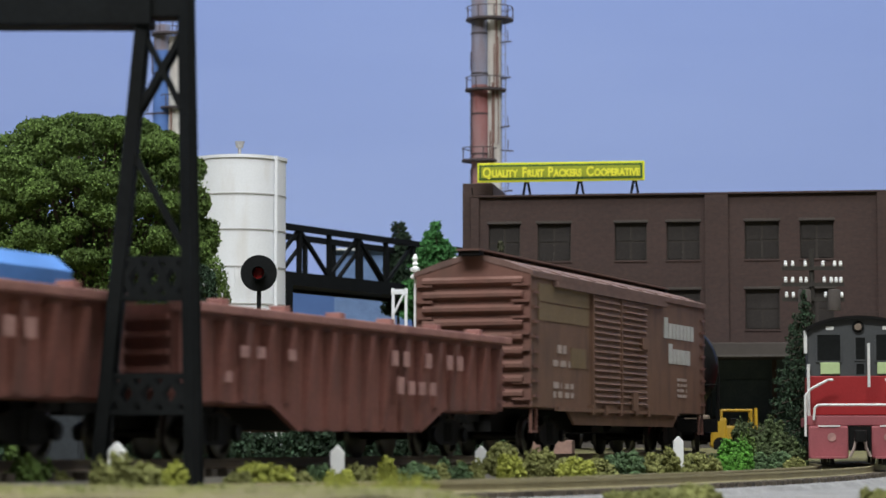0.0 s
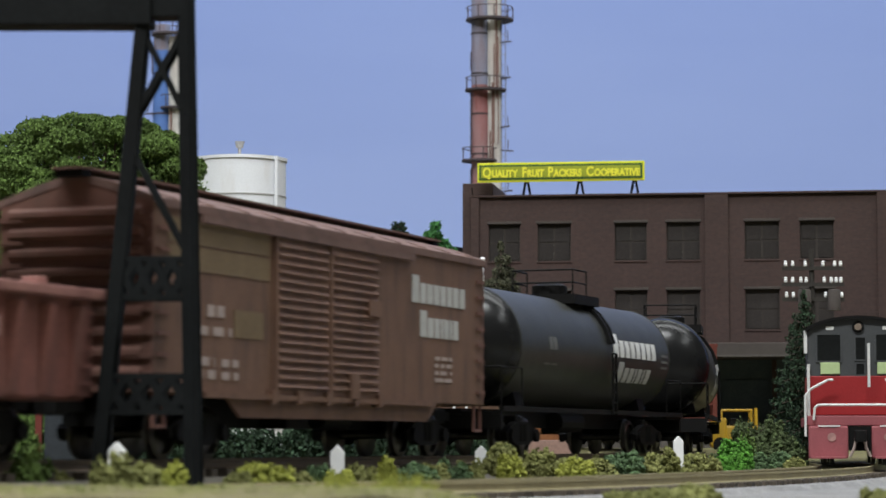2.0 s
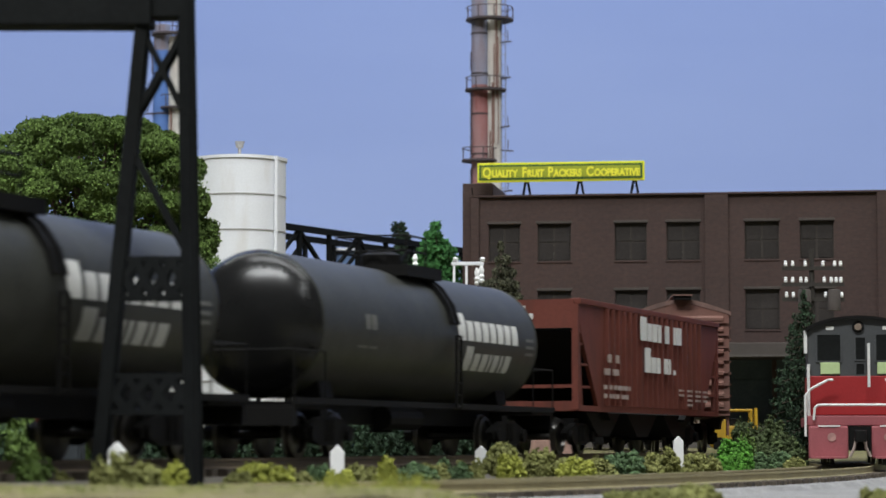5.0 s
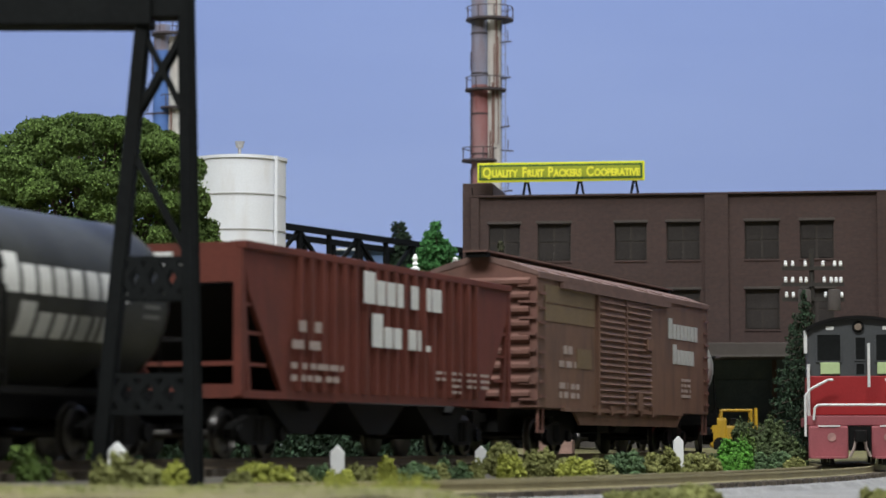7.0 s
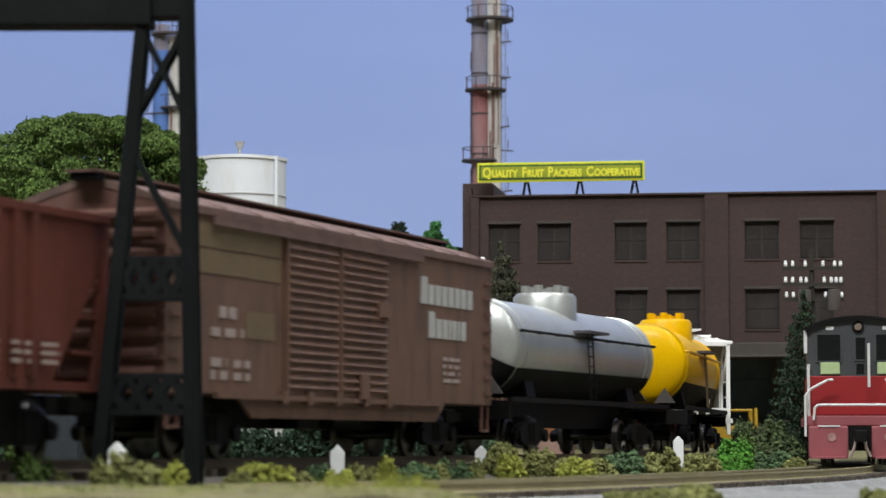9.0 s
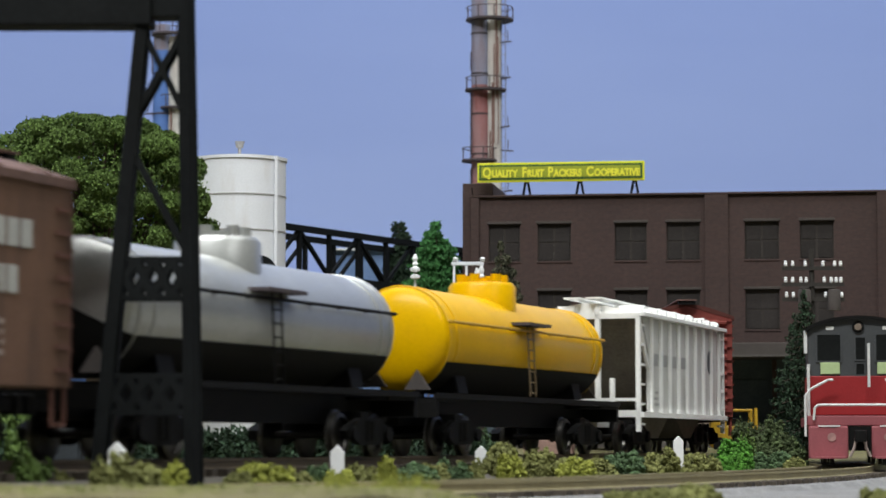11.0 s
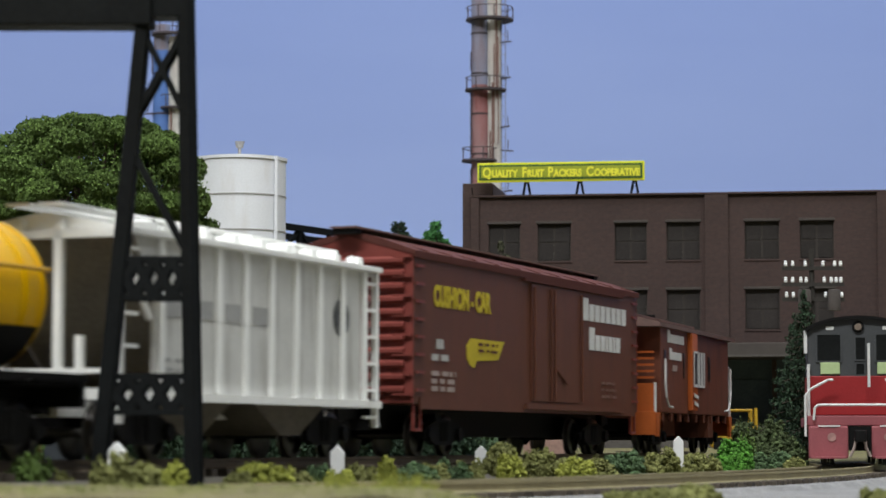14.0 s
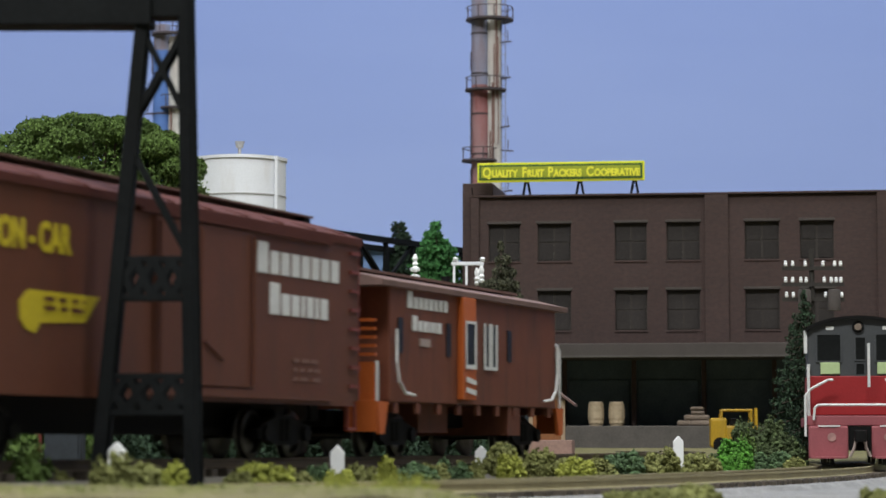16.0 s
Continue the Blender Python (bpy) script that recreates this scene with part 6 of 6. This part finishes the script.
def pipe_rack():
    t = thing("pipe_rack", P(0, 101, 0), "white steel rack with insulators and pipes", "pipe rack")
    for x, top_ in ((0.45, 7.48), (0.95, 7.48), (-1.13, 7.3)):
        part("post", box(B(), x - 0.05, x + 0.05, -0.05, 0.05, -0.3, top_), "tankw", t)
    part("beam", box(B(), 0.34, 1.66, -0.08, 0.08, 7.48, 7.62, 0.02), "tankw", t)
    for x, z in ((1.38, 6.65), (1.56, 6.75), (-1.13, 7.3), (0.5, 7.62), (1.6, 7.62)):
        bm = B()
        k_ = 1.7 if z < 7 else (1.5 if x < 0 else 0.45)
        lathe(bm, [(0.06, 0), (0.12, 0.06 * k_), (0.07, 0.10 * k_), (0.13, 0.16 * k_), (0.07, 0.22 * k_), (0.12, 0.30 * k_), (0.05, 0.42 * k_), (0, 0.43 * k_)], 12)
        part("insulator", bm, "insul", t, "white stacked insulator", at=P(x, -0.14 if z < 7 else 0, z), smooth=40)
    for z in (6.9, 7.2):
        bm = B()
        lathe(bm, [(0.08, 0), (0.20, 0.05), (0.20, 0.16), (0.08, 0.22)], 12)
        part("insulator", bm, "insul", t, at=P(-1.13, -0.1, z), smooth=40)
    for x in (-2.02, -1.5):
        part("post", box(B(), x - 0.06, x + 0.06, -0.06, 0.06, -0.3, 6.55), "tankw", t)
    part("beam", box(B(), -2.1, -1.42, -0.08, 0.08, 6.30, 6.50, 0.02), "tankw", t)
    bm = B()
    rod(bm, (-2.0, -0.1, 5.5), (-1.6, -0.1, 6.3), 0.05, 8)
    part("pipe", bm, "tankw", t)
    return t


pipe_rack()


M["oldyellow"] = mat("worn_yellow_paint", (0.40, 0.24, 0.010), 0.6, vary=0.2, stain=(0.25, 0.16, 0.03))


def forklift():
    t = thing("forklift", P(10.55, 96, 0.0, 0, 0, -4), "yellow forklift beside the bushes", "forklift")
    part("body", box(B(), -0.25, 1.35, -0.5, 0.9, 0.25, 0.95, 0.08), "oldyellow", t)
    part("counterweight", box(B(), -0.30, 0.32, -0.56, 0.92, 0.12, 1.25, 0.1), "oldyellow", t)
    bm = B()
    for x in (0.05, 1.25):
        for y in (-0.42, 0.8):
            rod(bm, (x, y, 0.9), (x + (0.1 if x < 1 else 0), y, 1.52), 0.05, 8)
    for y in np.linspace(-0.42, 0.8, 5):
        rod(bm, (0.12, y, 1.54), (1.27, y, 1.54), 0.045, 8)
    for x in (0.14, 1.26):
        rod(bm, (x, -0.45, 1.54), (x, 0.83, 1.54), 0.05, 8)
    part("overhead_guard", bm, "oldyellow", t)
    bm = B()
    for y in (-0.2, 0.5):
        box(bm, 1.40, 1.5, y - 0.06, y + 0.06, 0.1, 1.62)
    for k in range(4):
        box(bm, 1.40, 1.48, -0.2, 0.5, 0.35 + 0.4 * k, 0.43 + 0.4 * k)
    part("mast", bm, "oldyellow", t)
    bm = B()
    box(bm, 0.45, 0.85, -0.1, 0.5, 0.95, 1.25, 0.05)
    part("seat", bm, "under", t)
    for x in (0.05, 1.1):
        for y in (-0.5, 0.84):
            bm = B()
            rod(bm, (x, y - 0.1, 0.25), (x, y + 0.1, 0.25), 0.26, 16)
            part("wheel", bm, "under", t)
    return t


forklift()
DOCK = P(1.29, 112, 1.04, 0, 0, -8)


def barrel(u_, v_):
    bm = B()
    lathe(bm, [(0, 0), (0.28, 0), (0.33, 0.2), (0.36, 0.5), (0.33, 0.85), (0.28, 1.05), (0.26, 1.03), (0, 1.02)], 20)
    for z in (0.15, 0.35, 0.70, 0.92):
        r = 0.345 if 0.3 < z < 0.8 else 0.325
        lathe(bm, [(r, z - 0.03), (r + 0.02, z - 0.03), (r + 0.02, z + 0.03), (r, z + 0.03)], 20)
    ob = new("barrel", mesh_of(bm, "wood", 35))
    ob.matrix_basis = DOCK @ P(u_, v_, 0.004)
    return tagged(ob, "pale wooden barrel standing on the loading dock", "barrel", "barrels on the dock")


barrel(5.72, -1.9)
barrel(6.62, -1.9)


def crate_pile():
    t = thing("sack_pile", DOCK @ P(10.1, -1.8, 0.004), "pile of dusty brown sacks on the loading dock", "sacks")
    rnd_ = random.Random(3)
    for k, (x, z) in enumerate([(-0.55, 0.0), (0.0, 0.0), (0.5, 0.0), (-0.25, 0.24), (0.25, 0.24), (0.05, 0.48), (0.02, 0.66)]):
        bm = B()
        box(bm, x - 0.3, x + 0.3, -0.3, 0.3, z, z + (0.235 if k < 5 else 0.17), 0.09)
        part("sack", bm, "brownc", t, smooth=60)
    return t


crate_pile()


def marker_post(x, y, z, h):
    bm = B()
    prism(bm, [(-0.13, 0), (0.13, 0), (0.13, h - 0.14), (0.0, h), (-0.13, h - 0.14)], -0.09, 0.09, "y")
    bmesh.ops.bevel(bm, geom=bm.edges[:], offset=0.012, segments=1, affect="EDGES")
    ob = new("marker_post", mesh_of(bm, "insul"))
    ob.matrix_basis = P(x, y, z)
    return tagged(ob, "short white wooden marker post with a pointed top", "marker post", "marker posts along the track")


marker_post(-1.94, 46, -0.85, 1.1)
marker_post(0.82, 54, -0.85, 1.09)
marker_post(6.06, 64.5, -0.80, 1.27)
marker_post(-4.80, 36.9, -0.85, 1.15)


# ---- scrub ----
def shrub(x, y, z, w, d, h, material, label, seed, n=None, lump=None, spongy=False):
    rnd_ = random.Random(seed)
    cs = []
    for k in range(9):
        cs.append(((rnd_.uniform(-0.6, 0.6) * w / 2, rnd_.uniform(-0.5, 0.5) * d / 2, h * rnd_.uniform(0.2, 0.45)), (w * rnd_.uniform(0.16, 0.30), d * 0.28, h * rnd_.uniform(0.35, 0.55))))
    me = leaves(cs, n or int(500 + 2600 * w * h), lump or max(0.05, min(0.085, h * 0.14)), rnd_)
    if spongy:
        bm_ = B()
        for c, r in cs:
            size_ = min(0.07, 0.20 * min(r))
            foam(bm_, c, (r[0] * 0.98, r[1] * 0.98, r[2] * 0.98), 110, rnd_, size_)
        bmesh.ops.scale(bm_, vec=(K, K, K), verts=bm_.verts)
        bm_.from_mesh(me)
        bm_.to_mesh(me)
        bm_.free()
    me.materials.append(M[material])
    ob = new("shrub", me)
    ob.matrix_basis = P(x, y, z)
    return tagged(ob, label, "shrub", "low scrub along the tracks")


M["leaf2"] = mat("shaded_green_foliage", (0.060, 0.085, 0.030), 0.9, vary=0.4, scale=1, fine=6, island=0.35)
LOOKS = {"leaf2": "mid-green bush beside the switcher", "scrub": "low olive foam scrub on the verge", "scrubdark": "low dark green foam scrub on the verge", "scruby": "low yellow-green foam scrub on the verge",
         "lime": "bright lime-green bush beside the track", "leafdark": "dark green bush with shade put into its colour", "leaf": "mid-green bush beside the track"}


def verge(px, top, width, material, dist, base, seed):
    """A shrub given by bearing, height and width at a distance from the viewer."""
    k = dist / 4418
    z1, z0 = 0.267 + (785.6 - top) * k, 0.267 + (785.6 - base) * k
    z0 = min(z0, -0.8) if dist > 36 else z0
    if 41 < dist < 66:
        width *= 1.35
    shrub((px - 784) * k, dist, z0, width * k, min(1.4, width * k), z1 - z0, material, LOOKS[material], seed, n=int(300 + 1100 * width * k * (z1 - z0)), spongy=True)


for i_, row in enumerate([
        (62, 792, 96, "leaf", 38.5, 842), (45, 790, 105, "leaf", 37.4, 846), (10, 812, 60, "scrub", 38, 845), (228, 793, 120, "scrub", 36.1, 845), (185, 806, 60, "scrub", 36.2, 845), (298, 812, 70, "scruby", 38, 845),
        (120, 822, 60, "scrub", 38, 848), (470, 807, 90, "scruby", 42, 838), (425, 826, 50, "scrub", 41.5, 840), (560, 806, 44, "scrubdark", 45, 836), (640, 815, 50, "scrub", 46.5, 838), (682, 800, 38, "scruby", 47.5, 836),
        (735, 808, 70, "scrubdark", 49, 832), (800, 806, 60, "scrubdark", 51, 830), (888, 778, 62, "scrub", 54, 832), (945, 782, 60, "scrub", 55.5, 830), (1000, 797, 80, "scrub", 57, 828),
        (1062, 803, 50, "scrub", 59, 826), (1102, 788, 64, "scrubdark", 61, 824), (1160, 786, 60, "scrub", 62.5, 824), (1230, 795, 70, "scrub", 65, 822), (1180, 803, 60, "scrub", 63, 824),
        (1302, 762, 70, "lime", 67, 818), (1345, 735, 90, "leaf2", 72, 815), (1385, 755, 80, "leaf2", 73, 812), (1330, 770, 70, "leaf2", 71, 815), (1295, 790, 60, "lime", 66.5, 820), (1350, 795, 90, "scrubdark", 70, 818), (1405, 800, 50, "scrub", 69, 820), (1320, 752, 36, "leaf", 70, 815), (1325, 728, 60, "leaf2", 78, 812), (1275, 778, 50, "leaf2", 70, 818), (1312, 736, 56, "leaf2", 74, 815), (1360, 716, 60, "leaf2", 79, 815), (1012, 806, 60, "scruby", 55, 830), (905, 792, 50, "scruby", 52, 832), (520, 818, 60, "scrub", 43, 840), (600, 822, 50, "scruby", 45, 838), (765, 812, 50, "scrub", 50, 832), (835, 806, 46, "scrub", 52, 832),
        (1180, 852, 200, "scrub", 37.2, 892), (1110, 862, 90, "scrub", 37.0, 892), (1255, 866, 80, "scrub", 37.2, 892), (1548, 856, 70, "scrub", 37.2, 890), (30, 866, 110, "scruby", 31, 885), (430, 866, 160, "scruby", 31, 885), (640, 858, 130, "scruby", 31, 885), (730, 862, 70, "scruby", 31, 885), (250, 870, 120, "scrub", 30, 890)]):
    verge(*row, 100 + i_)

# tufts of pale dry grass by the siding
bm = B()
rnd = random.Random(21)
for _ in range(260):
    x, y = rnd.uniform(-1.5, -0.1), rnd.uniform(30.5, 31.8)
    p = Vector((x, y, -0.32))
    hgt = rnd.uniform(0.10, 0.24) * (1.0 if abs(x + 1.35) < 0.2 or abs(x + 0.5) < 0.3 else 0.5)
    q = p + Vector((rnd.uniform(-0.12, 0.12), rnd.uniform(-0.1, 0.1), hgt))
    rod(bm, p, q, 0.012, 3, 0.003)
setting("grass", bm, "scruby", "tufts of pale yellow dry grass", kind="stuff")

# dark brush behind the main line; shade under the cars put into its greens
rnd = random.Random(31)
for i_ in range(46):
    s = -66 + i_ * 1.75
    p, hd = path(s)
    n = Vector((-math.sin(hd), math.cos(hd), 0))
    q = p + n * rnd.uniform(4.2, 7.5)
    hgt = rnd.uniform(0.9, 1.7)
    m = rnd.choice(["leafdark", "scrubdark", "leafdark", "leafdark", "leaf", "leafdark"])
    shrub(q.x, q.y, -0.75, rnd.uniform(1.6, 2.6), 1.2, hgt + 0.65, m, LOOKS[m], 300 + i_, n=3200, lump=0.14)

# taller second row, its leaf colour darkened for the same shade
for i_ in range(22):
    s = -60 + i_ * 3.1
    p, hd = path(s)
    n = Vector((-math.sin(hd), math.cos(hd), 0))
    q = p + n * rnd.uniform(9.5, 13)
    shrub(q.x, q.y, -0.75, rnd.uniform(3.0, 3.8), 1.4, rnd.uniform(2.2, 3.0), "leafdark", LOOKS["leafdark"], 400 + i_, n=7000, lump=0.2)

# sparse small weeds over the verge, past counting
bm = B()
rnd = random.Random(41)
for _ in range(900):
    s = rnd.uniform(-38, 16)
    p, hd = path(s)
    n = Vector((-math.sin(hd), math.cos(hd), 0))
    q = p - n * rnd.uniform(2.6, 7.0)
    foam(bm, (q.x, q.y, -0.80), (0.22, 0.22, rnd.uniform(0.08, 0.26)), 4, rnd, 0.06)
setting("weeds", bm, "scrub", "sparse olive weeds over the verge", kind="stuff")


def relay_cabinet():
    t = thing("relay_cabinet", P(-7.85, 52, -0.8), "blue-grey relay cabinet beside the main line", "cabinet")
    part("body", box(B(), -0.38, 0.38, -0.35, 0.35, 0, 1.87, 0.03), "stackb2", t)
    part("door", box(B(), -0.32, 0.32, -0.38, -0.352, 0.1, 1.75, 0.01), "stackb2", t)
    part("roof", box(B(), -0.44, 0.44, -0.42, 0.42, 1.872, 1.95, 0.02), "lintel", t)
    return t


M["stackb2"] = mat("cabinet_blue_grey", (0.030, 0.036, 0.044), 0.7)
relay_cabinet()


M["postred"] = mat("dull_red_paint", (0.17, 0.035, 0.025), 0.7)


def red_post():
    bm = B()
    box(bm, -0.07, 0.07, -0.05, 0.05, 0, 2.0, 0.01)
    box(bm, -0.09, 0.09, -0.07, 0.07, 0.55, 0.70, 0.01)
    ob = new("warning_post", mesh_of(bm, "postred"))
    ob.matrix_basis = P(-8.45, 52.3, -0.85)
    return tagged(ob, "red warning post beside the relay cabinet", "post")


red_post()


def trackside_hut():
    gz = ground_z(3.25, 77.5)
    t = thing("trackside_hut", P(3.25, 77.5, gz, 0, 0, -6), "small wooden line-side hut with a pitched brown roof", "hut")
    part("base", box(B(), -0.72, 0.78, -0.62, 1.0, -0.1, 0.38 - gz, 0.03), "crate", t, "pinkish concrete base")
    lo, hi = 0.382 - gz, 1.62 - gz
    part("wall", box(B(), -0.5, 0.5, -0.45, 0.75, lo, hi), "hutwall", t, "rusty orange-brown boarding")
    bm = B()
    prism(bm, [(-0.52, hi + 0.002), (0.52, hi + 0.002), (0.0, hi + 0.44)], -0.46, 0.76, "y")
    part("gable", bm, "hutpost", t, "pale buff gable")
    for x in (-0.5, 0.5):
        part("corner_post", box(B(), x - 0.06, x + 0.06, -0.50, -0.452, lo, hi, 0.01), "hutpost", t)
    part("door", box(B(), -0.26, 0.26, -0.49, -0.453, lo, hi - 0.18, 0.01), "hutwall", t)
    for sd in (-1, 1):
        bm = B()
        prism(bm, [(0, hi + 0.445), (sd * 0.86, hi - 0.20), (sd * 0.86, hi - 0.13), (0, hi + 0.53)], -0.68, 0.95, "y")
        part("roof", bm, "roof", t, "weathered brown roof slope")
    return t


M["crate"] = mat("pinkish_concrete", (0.30, 0.19, 0.155), 0.85)
M["hutwall"] = mat("rusty_hut_boards", (0.24, 0.095, 0.035), 0.8, vary=0.25)
M["hutpost"] = mat("pale_buff_wood", (0.36, 0.27, 0.18), 0.8, vary=0.2)
trackside_hut()
for k_, (x_, y_, r_) in enumerate(((3.1, 75.6, 8), (3.9, 75.0, -10), (4.6, 76.2, 4))):
    bm = B()
    for j_ in range(3):
        box(bm, -0.9, 0.9, j_ * 0.24 - 0.34, j_ * 0.24 - 0.12, 0.0, 0.07)
    ob = new("plank_stack", mesh_of(bm, "dock" if k_ else "wood"))
    ob.matrix_basis = P(x_, y_, ground_z(x_, y_) + 0.02, 0, 0, r_)
    tagged(ob, "pale loose planks lying beside the track", "planks", "planks by the track")

# moss and weeds on the near bank, past counting
rnd = random.Random(51)
M["moss"] = mat("dull_olive_moss", (0.135, 0.148, 0.042), 0.95, vary=0.4, scale=1, fine=7, island=0.4)
for mat_, cnt in (("scrub", 160), ("moss", 520)):
    bm = B()
    for _ in range(cnt):
        x_, y_ = rnd.uniform(-8, 1.0), rnd.uniform(26.5, 33.2)
        foam(bm, (x_, y_, bank_z(x_, y_) - 0.02), (0.20, 0.20, rnd.uniform(0.01, 0.05)), 9, rnd, 0.02)
    setting("moss", bm, mat_, "low mossy tufts on the near bank", kind="stuff")


def motions():
    for car_, q_, length_ in TRAIN:
        walk(car_, [(k * 0.4, rolling(q_, length_, k * 0.4)) for k in range(41)])
        # wheels of 0.88 m roll without slipping
        for tr_ in car_.children:
            for ws in tr_.children:
                if ws.name.startswith("wheelset"):
                    c_ = ws.matrix_basis.translation.x / K
                    walk(ws, [(k / 15, P(c_, 0, 0.44) @ Matrix.Rotation(-SPEED * k / 15 / 0.44, 4, "Y")) for k in range(241)])


motions()
